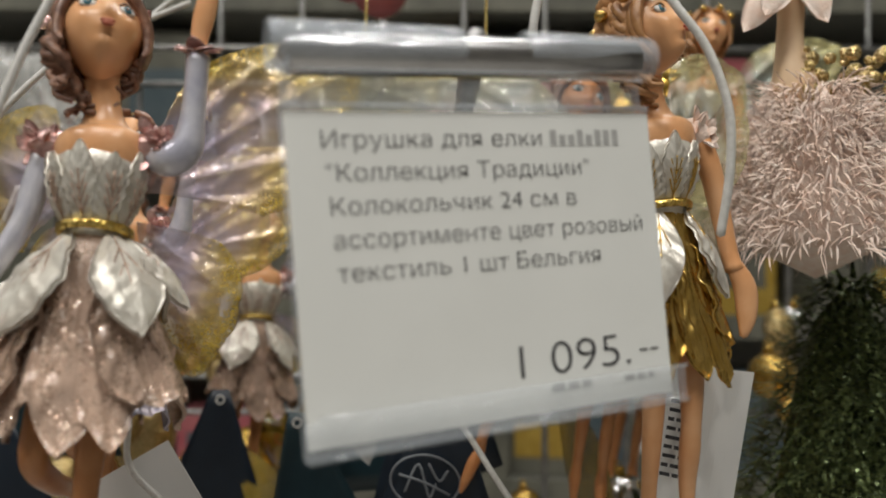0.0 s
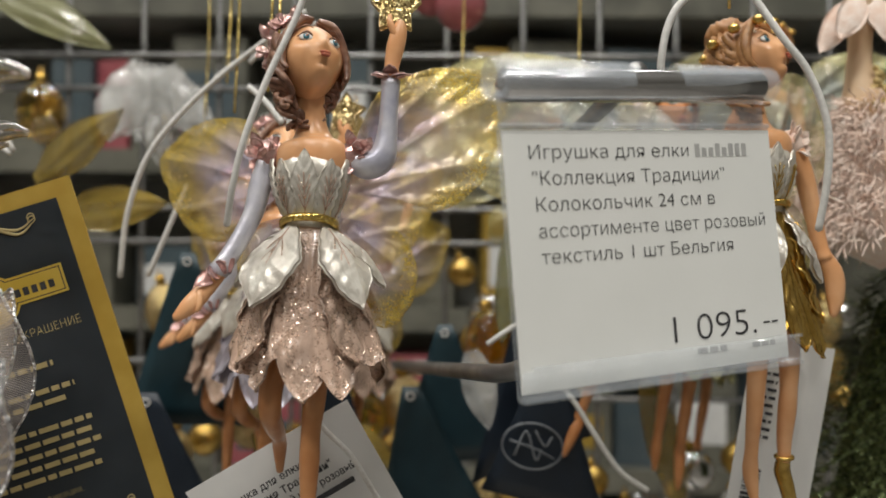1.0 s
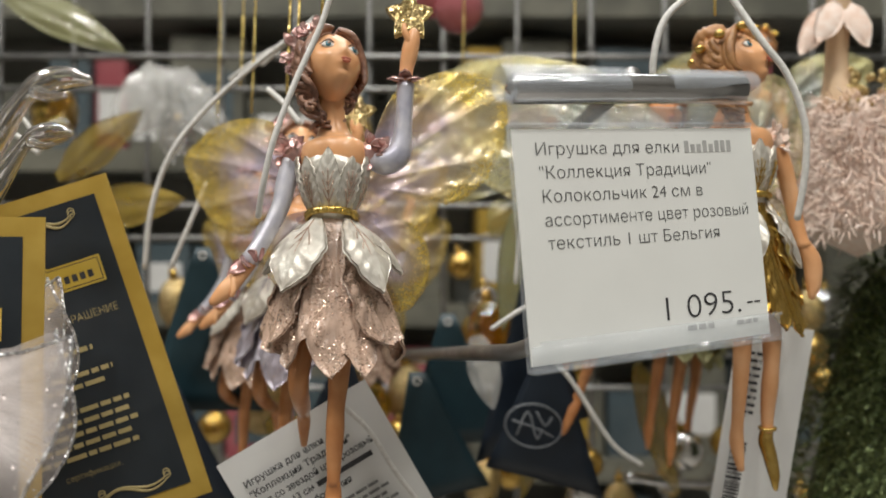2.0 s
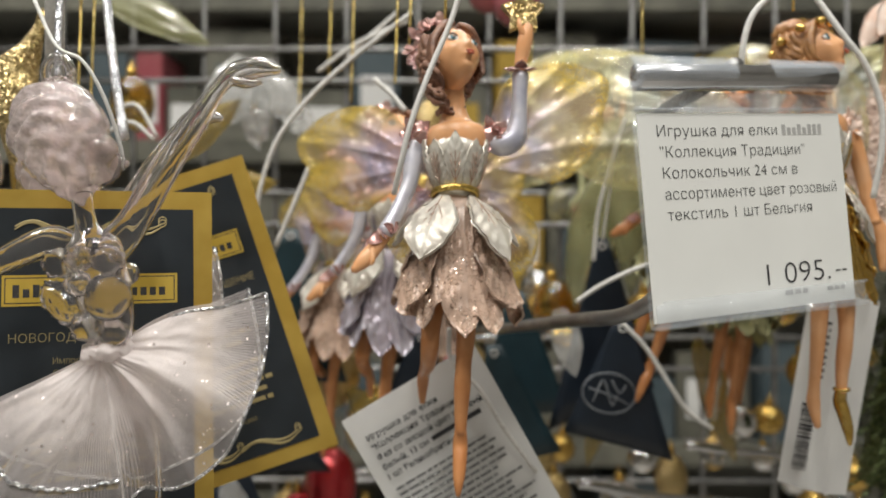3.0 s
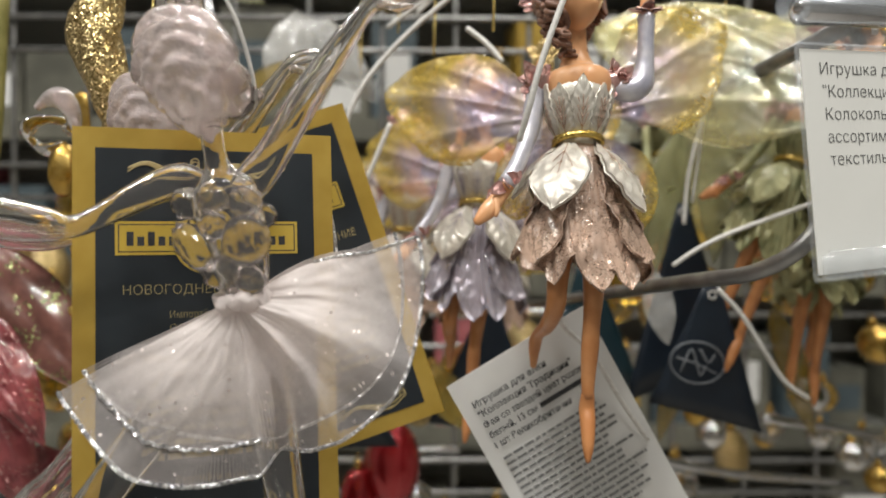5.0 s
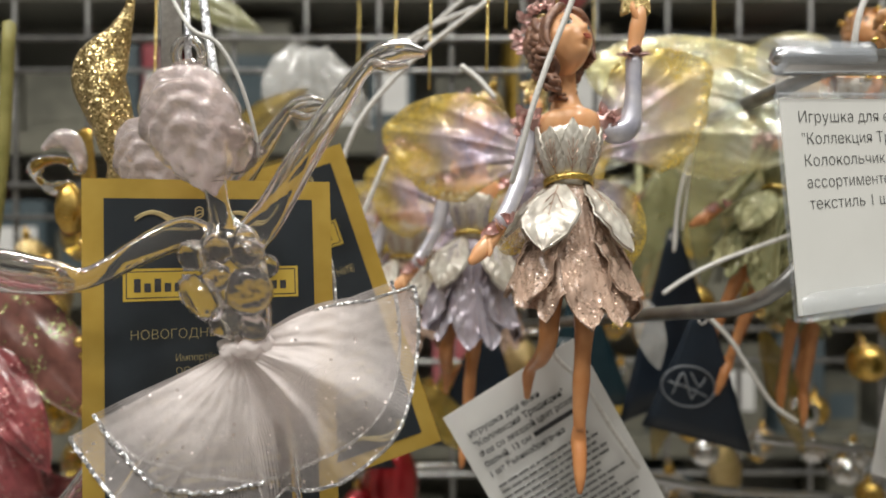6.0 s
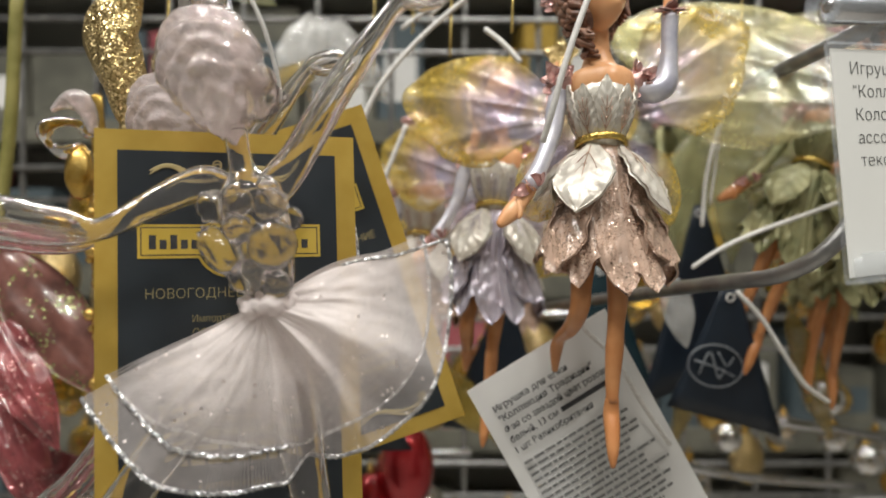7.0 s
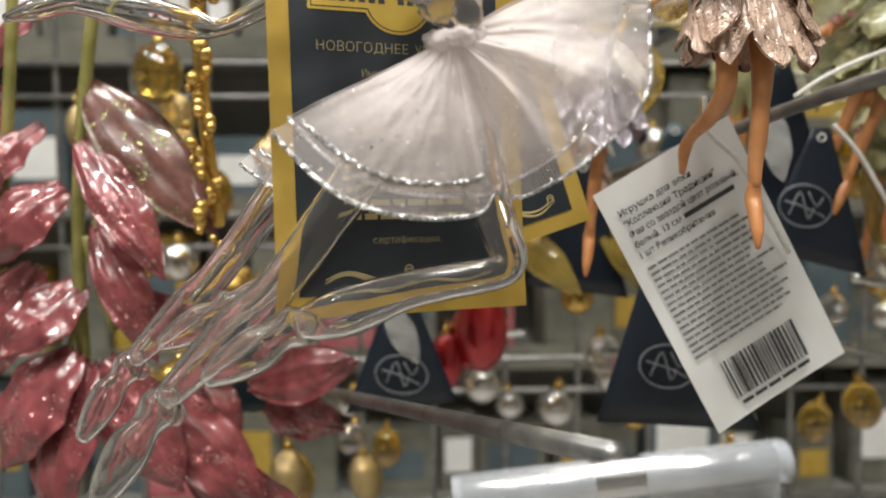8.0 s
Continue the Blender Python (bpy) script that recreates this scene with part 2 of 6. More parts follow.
M_GOLDCORD = glitter("gold_cord", (0.65, 0.45, 0.1), (0.95, 0.8, 0.35), 3000, 0.5)
M_SILVERCORD = glitter("silver_cord", (0.6, 0.62, 0.66), (0.95, 0.96, 1.0), 3000, 0.5)
M_SKIN = surface("painted_skin", (0.74, 0.36, 0.16), (0.82, 0.46, 0.24), 0.30, 0, 120, 0.05, 0.3)
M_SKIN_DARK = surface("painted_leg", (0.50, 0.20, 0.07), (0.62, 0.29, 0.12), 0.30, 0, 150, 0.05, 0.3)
M_HAIR = surface("brown_hair", (0.14, 0.066, 0.042), (0.36, 0.20, 0.135), 0.38, 0, 350, 0.5, 0.2, 900)
M_HAIR_FAIR = surface("fair_hair", (0.32, 0.15, 0.06), (0.48, 0.25, 0.10), 0.4, 0, 350, 0.5, 0.2, 900)
M_IRIS = surface("painted_iris", (0.03, 0.12, 0.16), (0.05, 0.17, 0.22), 0.3)
M_EYEWHITE = surface("painted_eye_white", (0.6, 0.58, 0.55), (0.7, 0.68, 0.65), 0.35)
M_LIP = surface("painted_lip", (0.50, 0.13, 0.08), (0.55, 0.17, 0.10), 0.4)
M_PEARL = surface("pearl_petal", (0.62, 0.57, 0.50), (0.82, 0.79, 0.71), 0.30, 0.28, 160, 0.5, 0.5, 700)
M_LILAC = surface("lilac_pearl", (0.50, 0.50, 0.60), (0.74, 0.73, 0.78), 0.28, 0.3, 160, 0.25, 0.5, 700)
M_MAUVE = glitter("mauve_petal", (0.62, 0.43, 0.33), (1.0, 0.84, 0.70), 4600, 0.6, 0.9, 0.25, 0.26, (0.53, 0.375, 0.29))
M_LILACSKIRT = surface("lilac_skirt", (0.42, 0.36, 0.42), (0.66, 0.64, 0.74), 0.25, 0.4, 160, 0.3, 0.5, 700)
M_ROSE = surface("rose_foil", (0.58, 0.32, 0.29), (0.80, 0.56, 0.52), 0.22, 0.6, 400, 0.6, 0.5, 900)
M_BELT = glitter("gold_braid", (0.55, 0.36, 0.06), (0.9, 0.7, 0.25), 2200, 0.4, 1.0, 0.25)
M_GOLD = surface("gold_paint", (0.55, 0.34, 0.07), (0.75, 0.52, 0.16), 0.26, 0.9, 200, 0.35, 0.2, 600)
M_GOLDGLIT = glitter("gold_glitter", (0.34, 0.24, 0.08), (0.85, 0.68, 0.36), 2300, 0.6, 0.9, 0.28)
M_AMBER = clear("amber_glass", (0.85, 0.55, 0.08), 0.05)
M_GLASS = clear("pink_clear_glass", (1.0, 0.965, 0.955), 0.008, 1.25, 0.2, 190, 0.985)
M_GLASSHAIR = clear("pink_rippled_glass", (1.0, 0.88, 0.87), 0.02, 1.34, 0.36, 330, 0.66)
M_TULLE = tulle("pale_pink_tulle", (0.98, 0.90, 0.88), 0.31)
M_TRIM = glitter("silver_trim", (0.55, 0.56, 0.60), (1.0, 1.0, 1.0), 1500, 0.9)
M_WING = wing_film("pink_gold_wing", (0.84, 0.68, 0.70), (0.74, 0.54, 0.11), 0.37)
M_WING_PALE = wing_film("pale_yellow_wing", (0.60, 0.58, 0.42), (0.60, 0.55, 0.26), 0.30)
M_GREENDRESS = surface("pale_green_dress", (0.20, 0.21, 0.10), (0.40, 0.38, 0.20), 0.35, 0.25, 120, 0.3, 0.4)
M_GOLDFILM = film_sheet("amber_film", (0.42, 0.30, 0.06), 0.55, 0.12)
M_GREENFILM = film_sheet("pale_green_film", (0.36, 0.36, 0.18), 0.5, 0.25)
M_PINKFEATHER = surface("pink_feather", (0.86, 0.66, 0.55), (0.95, 0.82, 0.74), 0.8, 0, 300, 0.8, 0, 1600)
M_CREAM = surface("cream_stem", (0.62, 0.42, 0.25), (0.72, 0.53, 0.35), 0.5, 0, 80, 0.1)
M_GREENGLIT = glitter("green_glitter", (0.035, 0.055, 0.022), (0.26, 0.32, 0.13), 1100, 0.7, 0.6, 0.3)
M_REDPETAL = glitter("burgundy_petal", (0.25, 0.04, 0.05), (0.75, 0.40, 0.38), 1500, 0.28, 0.6, 0.24, 0.07, (0.23, 0.055, 0.060))
M_REDPETAL.node_tree.nodes["Principled BSDF"].inputs["Coat Weight"].default_value = 0.8
M_LEAF = glitter("green_red_leaf", (0.10, 0.12, 0.05), (0.34, 0.36, 0.13), 1500, 0.2, 0.4, 0.26, 0.06, (0.15, 0.062, 0.05))
M_STEM = surface("olive_stem", (0.20, 0.19, 0.05), (0.33, 0.30, 0.10), 0.5, 0, 120, 0.3)
M_WALLPAINT = surface("wall_paint", (0.60, 0.58, 0.54), (0.68, 0.66, 0.62), 0.8, 0, 3, 0.05)
M_CEIL = surface("ceiling_paint", (0.74, 0.73, 0.70), (0.80, 0.79, 0.77), 0.9, 0, 3, 0.05)
M_FLOORTILE = surface("floor_tile", (0.50, 0.47, 0.43), (0.58, 0.55, 0.51), 0.35, 0, 4, 0.05)
M_DARKBOARD = surface("dark_board", (0.19, 0.195, 0.175), (0.27, 0.27, 0.245), 0.5, 0, 6, 0.1)
M_WHITEPLASTIC = film_sheet("frosted_sleeve", (0.72, 0.72, 0.70), 0.30, 0.15)
M_PINKBALL = surface("pink_bauble", (0.55, 0.14, 0.17), (0.65, 0.22, 0.24), 0.2, 0.4, 30, 0.05, 0.5)
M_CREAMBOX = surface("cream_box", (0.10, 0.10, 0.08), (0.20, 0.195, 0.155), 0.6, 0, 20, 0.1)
M_SILVERBALL = surface("silver_bauble", (0.6, 0.6, 0.6), (0.75, 0.75, 0.74), 0.15, 1.0, 30, 0.02)
M_TEALBOX = surface("teal_box", (0.07, 0.10, 0.115), (0.11, 0.14, 0.155), 0.5, 0, 20, 0.1)
M_REDBALL = surface("red_bauble", (0.33, 0.015, 0.02), (0.45, 0.03, 0.035), 0.15, 0.5, 30, 0.02, 0.6)

# ---- building helpers, in millimetres ----


def V3(*a):
    return Vector(a)


def spot(x, y, z):
    return Vector((x / 1000, y / 1000, EYE + z / 1000))


def basis(x, y, z, right, up):
    """A pose at a place given in millimetres, with its own x axis along right and z axis near up."""
    r = Vector(right).normalized()
    u = (Vector(up) - r * Vector(up).dot(r)).normalized()
    b = u.cross(r)
    m = Matrix((r, b, u)).transposed().to_4x4()
    m.translation = spot(x, y, z)
    return m


def mesh_from(bm, name, mats, smooth=True):
    bmesh.ops.scale(bm, vec=(0.001, 0.001, 0.001), verts=bm.verts)
    me = bpy.data.meshes.new(name)
    bm.to_mesh(me)
    bm.free()
    for m in mats if isinstance(mats, (list, tuple)) else [mats]:
        me.materials.append(m)
    for p in me.polygons:
        p.use_smooth = smooth
    return me


def part(name, bm, material, parent, label="", smooth=True):
    ob = new(name, mesh_from(bm, name, material, smooth))
    ob.parent = parent
    return tagged(ob, label)


def thing(name, m, label, category, group="", kind=""):
    ob = new(name)
    ob.empty_display_size = 0.01
    ob.matrix_world = m
    return tagged(ob, label, category, group, kind)


def solid(name, bm, mats, m, label, category, group="", kind="", smooth=True):
    ob = new(name, mesh_from(bm, name, mats, smooth))
    ob.matrix_world = m
    return tagged(ob, label, category, group, kind)


def box(bm, x0, x1, y0, y1, z0, z1, mat=0, bevel=0.0):
    vs = bmesh.ops.create_cube(bm, size=1.0)["verts"]
    bmesh.ops.scale(bm, vec=(x1 - x0, y1 - y0, z1 - z0), verts=vs)
    bmesh.ops.translate(bm, vec=((x0 + x1) / 2, (y0 + y1) / 2, (z0 + z1) / 2), verts=vs)
    fs = {f for v in vs for f in v.link_faces}
    for f in fs:
        f.material_index = mat
    if bevel:
        es = list({e for v in vs for e in v.link_edges})
        made = bmesh.ops.bevel(bm, geom=es, offset=bevel, segments=2, affect="EDGES")
        for f in made["faces"]:
            f.material_index = mat


def smooth_path(pts, per=5):
    """Points (x, y, z, radius) along a Catmull-Rom line."""
    pts = [Vector(p) for p in pts]
    if len(pts) < 3:
        return [pts[0].lerp(pts[-1], k / per) for k in range(per + 1)]
    full = [pts[0] * 2 - pts[1]] + pts + [pts[-1] * 2 - pts[-2]]
    out = []
    for i in range(1, len(full) - 2):
        a, b, c, d = full[i - 1 : i + 3]
        for k in range(per):
            t = k / per
            out.append(0.5 * (2 * b + (c - a) * t + (2 * a - 5 * b + 4 * c - d) * t * t + (3 * b - a - 3 * c + d) * t**3))
    out.append(pts[-1])
    return out


def tube(bm, pts, mat=0, sides=12, per=5, squash=1.0, ripple=0.0, waves=0, axis=None):
    """A limb along points (x, y, z, radius), closed with round ends."""
    line = smooth_path([Vector(p) for p in pts], per)
    n = len(line)
    ref = Vector(axis) if axis else Vector((0.13, 1, 0.07))
    rings = []
    for i, p in enumerate(line):
        d = (line[min(i + 1, n - 1)].xyz - line[max(i - 1, 0)].xyz).normalized()
        s = d.cross(ref).normalized()
        q = s.cross(d).normalized()
        ring = []
        for k in range(sides):
            a = 2 * math.pi * k / sides
            r = max(p.w, 0.02) * (1 + ripple * math.cos(waves * a + i * 0.35))
            ring.append(bm.verts.new(p.xyz + s * (math.cos(a) * r) + q * (math.sin(a) * r * squash)))
        rings.append((ring, d, p))
    for (a, *_), (b, *_) in zip(rings, rings[1:]):
        for k in range(sides):
            f = bm.faces.new((a[k], a[(k + 1) % sides], b[(k + 1) % sides], b[k]))
            f.material_index = mat
    for (ring, d, p), sign in ((rings[0], -1), (rings[-1], 1)):
        tip = bm.verts.new(p.xyz + d * (sign * max(p.w, 0.02) * 0.55))
        for k in range(sides):
            a, b = ring[k], ring[(k + 1) % sides]
            f = bm.faces.new((b, a, tip) if sign < 0 else (a, b, tip))
            f.material_index = mat


def ball(bm, c, r, mat=0, u=16, v=10, turn=None, rough=0.0, freq=0.5, grooves=0):
    """An ellipsoid, its skin uneven where rough is given; grooves: ridges like combed hair."""
    r = (r, r, r) if isinstance(r, (int, float)) else r
    vs = bmesh.ops.create_uvsphere(bm, u_segments=u, v_segments=v, radius=1)["verts"]
    for w in vs:
        k = 1.0
        if grooves:
            k += 0.05 * math.sin(grooves * math.atan2(w.co.y, w.co.x) + 5 * w.co.z)
        if rough:
            k += rough * noise.noise(w.co * 3 * freq + Vector(c) * 0.11)
        w.co = Vector((w.co.x * r[0] * k, w.co.y * r[1] * k, w.co.z * r[2] * k))
        if turn:
            w.co = Euler([radians(a) for a in turn]).to_matrix() @ w.co
        w.co += Vector(c)
    for f in {f for w in vs for f in w.link_faces}:
        f.material_index = mat


def petal(bm, root, tip, width, mat=0, bulge=2.0, out=(0, -1, 0), thick=0.5, nu=9, nv=7, sharp=1.0, vein=0.25, wavy=0.0, uvs=True, curl=0.0, point=0.75, herring=0.0):
    """A cupped petal or leaf from root to tip: a thin solid with a midrib, side veins and an uneven rim."""
    uv = bm.loops.layers.uv.verify()
    root, tip = Vector(root), Vector(tip)
    along = tip - root
    d = along.normalized()
    o = Vector(out)
    o = (o - d * o.dot(d)).normalized()
    s = d.cross(o)
    lay = []
    for side in (0, 1):
        grid = []
        for i in range(nu + 1):
            t = i / nu
            prof = math.sin(math.pi * min(1, (t * 0.93 + 0.07) ** sharp)) ** point if i < nu else 0.03
            row = []
            for j in range(nv + 1):
                w = 2 * j / nv - 1
                h = bulge * math.sin(math.pi * t * 0.9) * (1 - 0.45 * w * w) + curl * t * t
                h += vein * (math.cos(w * 9 + t * 7 * abs(w)) * 0.5 - (1.2 if j == nv // 2 or j == (nv + 1) // 2 else 0)) * math.sin(math.pi * t)
                h += wavy * math.sin(t * 17 + w * 3) * abs(w)
                h += herring * math.cos(2 * math.pi * (t * 6.5 - abs(w) * 1.5)) * min(1, 3 * abs(w)) * math.sin(math.pi * t) ** 0.5
                row.append(bm.verts.new(root + along * (t + 0.02 * wavy * math.sin(9 * w)) + s * (w * width / 2 * prof) + o * (h - side * thick)))
            grid.append(row)
        lay.append(grid)
        for i in range(nu):
            for j in range(nv):
                q = (grid[i][j], grid[i][j + 1], grid[i + 1][j + 1], grid[i + 1][j])
                f = bm.faces.new(q if side == 0 else q[::-1])
                f.material_index = mat
                par = ((i, j), (i, j + 1), (i + 1, j + 1), (i + 1, j))
                for lp, (a, b) in zip(f.loops, par if side == 0 else par[::-1]):
                    lp[uv].uv = (a / nu, b / nv)
    a, b = lay
    rim = [(i, 0) for i in range(nu + 1)] + [(nu, j) for j in range(1, nv + 1)] + [(i, nv) for i in range(nu - 1, -1, -1)] + [(0, j) for j in range(nv - 1, 0, -1)]
    for (i, j), (k, m) in zip(rim, rim[1:] + rim[:1]):
        f = bm.faces.new((a[k][m], a[i][j], b[i][j], b[k][m]))
        f.material_index = mat
        for lp in f.loops:
            lp[uv].uv = (i / nu, j / nv)


def ring_path(c, r, n=14, wire=0.5, tilt=(1, 0, 0), up=(0, 0, 1), stretch=1.0):
    a, b = Vector(tilt).normalized(), Vector(up).normalized()
    return [(*(Vector(c) + a * (r * math.cos(2 * math.pi * k / n)) + b * (r * stretch * math.sin(2 * math.pi * k / n))), wire) for k in range(n + 1)]


def cord(name, pts, wire, mat, label, category="cord", group="", per=8, sides=8):
    """A hanging cord through points in millimetres of the plan."""
    bm = bmesh.new()
    o = Vector(pts[0][:3])
    tube(bm, [(*(Vector(p[:3]) - o), wire) for p in pts], 0, sides, per)
    return solid(name, bm, mat, Matrix.Translation(spot(*o)), label, category, group)


def glyphs(text, thin):
    """A flat mesh of one piece of print in font units."""
    cu = bpy.data.curves.new("line", "FONT")
    cu.body, cu.size, cu.extrude, cu.offset, cu.resolution_u = text, 1.0, 0.0, thin, 5
    tmp = bpy.data.objects.new("line", cu)
    scene.collection.objects.link(tmp)
    bpy.context.view_layer.update()
    me = bpy.data.meshes.new_from_object(tmp.evaluated_get(bpy.context.evaluated_depsgraph_get()))
    bpy.data.objects.remove(tmp)
    bpy.data.curves.remove(cu)
    xs = [v.co.x for v in me.vertices]
    return me, min(xs), max(xs)


def written(text, x, z, width, height, mat, parent, y=-0.4, name="printed_line", thin=-0.014):
    """One line of print on a card's face: left end x, foot z, in millimetres of the card. The small letter en is made from its capital."""
    text = text.replace("|", "")
    pieces = [p for p in text.replace("н", "|н|").split("|") if p]
    _, x0, x1 = glyphs(text, thin)
    k = width / max(x1 - x0, 1e-6)
    done = ""
    for piece in pieces:
        done += piece
        if not piece.strip():
            continue
        right = glyphs(done, thin)[2]
        me, _, own = glyphs("Н" if piece == "н" else piece, thin)
        if piece == "н":
            own *= 0.775
            for v in me.vertices:
                v.co.x, v.co.y = v.co.x * 0.775, v.co.y * 0.74
        for v in me.vertices:
            v.co = Vector(((x + (v.co.x + right - own - x0) * k) / 1000, y / 1000, (z + v.co.y * height / 0.7) / 1000))
        me.materials.clear()
        me.materials.append(mat)
        ob = new(name, me)
        ob.parent = parent


def bars(rows, mat, parent, y=-0.4, name="small_print", seed=1, words=True):
    """Print too small to read, as plain bars: rows of (x, z, length, height)."""
    rnd = random.Random(seed)
    bm = bmesh.new()
    for x, z, length, h in rows:
        at = x
        while at < x + length - 0.3:
            w = min(rnd.uniform(1.6, 5.2) * (h / 1.2) ** 0.5, x + length - at) if words else length
            box(bm, at, at + w, y, y + 0.06, z, z + h)
            at += w + 0.55 * h
    return part(name, bm, mat, parent, smooth=False)


def sheet(w, h, thick, mat_front, name, parent, bend=0.0, label=""):
    """A card of w by h from its upper left corner, a little bent."""
    bm = bmesh.new()
    n = 10
    rows = []
    for i in range(n + 1):
        x = w * i / n
        y = bend * math.sin(math.pi * i / n)
        rows.append([bm.verts.new((x, y, 0)), bm.verts.new((x, y, -h)), bm.verts.new((x, y + thick, -h)), bm.verts.new((x, y + thick, 0))])
    for a, b in zip(rows, rows[1:]):
        for k in range(4):
            bm.faces.new((a[k], a[(k + 1) % 4], b[(k + 1) % 4], b[k]))
    bm.faces.new(rows[0][::-1])
    bm.faces.new(rows[-1])
    bmesh.ops.recalc_face_normals(bm, faces=bm.faces)
    return part(name, bm, mat_front, parent, label, False)


# ---- the hall ----
def hall():
    def slab(name, x0, x1, y0, y1, z0, z1, mat, label, cat):
        bm = bmesh.new()
        box(bm, x0, x1, y0, y1, z0, z1)
        solid(name, bm, mat, Matrix.Identity(4), label, cat, "", "structure", False)

    slab("floor", -4000, 4000, -4000, 4000, -60, 0, M_FLOORTILE, "grey tiled shop floor, polished", "floor")
    slab("ceiling", -4000, 4000, -4000, 4000, 3000, 3080, M_CEIL, "pale painted shop ceiling with light panels", "ceiling")
    slab("wall_north", -4000, 4000, 4000, 4100, 0, 3000, M_WALLPAINT, "plain greyish shop wall behind the racks", "wall")
    slab("wall_south", -4000, 4000, -4100, -4000, 0, 3000, M_WALLPAINT, "plain greyish shop wall", "wall")
    slab("wall_east", 4000, 4100, -4000, 4000, 0, 3000, M_WALLPAINT, "plain greyish shop wall", "wall")
    slab("wall_west", -4100, -4000, -4000, 4000, 0, 3000, M_WALLPAINT, "plain greyish shop wall", "wall")


hall()


# ---- the wire rack and its hooks ----
RACK_Y = 520


def rack():
    t = thing("wire_rack", Matrix.Translation(spot(0, RACK_Y, 0)), "galvanised wire grid rack holding product hooks", "rack")
    bm = bmesh.new()
    tube(bm, [(0, 0, -700, 1.9), (0, 0, 700, 1.9)], 0, 8, 2)
    first = part("upright_wire", bm, M_STEEL_DULL, t)
    for k in range(-9, 10):
        ob = first if k == -9 else new("upright_wire", first.data)
        ob.parent = t
        ob.location = (k * 0.05 + 0.012, 0, 0)
    bm = bmesh.new()
    tube(bm, [(-500, 0, 0, 1.9), (500, 0, 0, 1.9)], 0, 8, 2)
    first = part("cross_wire", bm, M_STEEL_DULL, t)
    rows = [100 * k + d for k in range(-6, 7) for d in (0, 22)]
    for k, z in enumerate(rows):
        ob = first if k == 0 else new("cross_wire", first.data)
        ob.parent = t
        ob.location = (0, -0.0038, (z + 16) / 1000)


rack()


def hook(label, tbar_l, tbar_r, low, back=None):
    """A double hook: the upper rod carries a cross bar for the label, the lower one turns up at its end."""
    a, b = Vector(tbar_l), Vector(tbar_r)
    mid = (a + b) / 2
    t = thing("rack_hook", Matrix.Translation(spot(*mid)), label, "hook")
    bm = bmesh.new()
    tube(bm, [(0, 2, 3.2, 2.3), (*(Vector(back) - mid if back else (0, RACK_Y - mid.y - 6, 4)), 2.3)], 0, 12, 4)
    part("upper_rod", bm, M_STEEL_DULL, t)
    bm = bmesh.new()
    tube(bm, [(*(a - mid), 3.2), (*(b - mid), 3.2)], 0, 14, 3)
    part("cross_bar", bm, M_STEEL, t)
    if low:
        bm = bmesh.new()
        tube(bm, [(*(Vector(p) - mid), 2.2) for p in low], 0, 12, 6)
        part("lower_rod", bm, M_STEEL_DULL, t)
    return t


TAG_U, TAG_V = V3(58.2, 24.0, 4.4), V3(4.2, -1.0, -47.6)
hook("chromed double wire hook with a cross bar for its price label", (26, 164.5, 38.6), (81, 186.5, 43.4),
     [(54, 190, 12), (45, 188, -4), (33, 195, -17.5), (18, 240, -25), (-20, 464, -55)])
hook("chromed wire hook with a cross bar in a clear clip", (-88, 124, -99.0), (-38, 124.5, -94.0), None, (-140.9, 330, -134.4))


def sleeves(parent, spans, y, z, r, n=20):
    """The clear sleeves that snap round a cross bar, open at both ends."""
    for x0, x1 in spans:
        bm = bmesh.new()
        rings = []
        for x, rr in ((x0, r - 0.2), (x0 + 0.5, r), (x1 - 0.5, r), (x1, r - 0.2)):
            turns = [2 * math.pi * k / n for k in range(n)]
            rings.append([[bm.verts.new((x, y + q * math.cos(a), z + q * math.sin(a))) for q in (rr, rr - 0.5)] for a in turns])
        for p, q in zip(rings, rings[1:]):
            for k in range(n):
                j = (k + 1) % n
                bm.faces.new((p[k][0], p[j][0], q[j][0], q[k][0]))
                bm.faces.new((p[j][1], p[k][1], q[k][1], q[j][1]))
        part("bar_sleeve", bm, M_SLEEVE, parent, "clear glossy plastic sleeve")


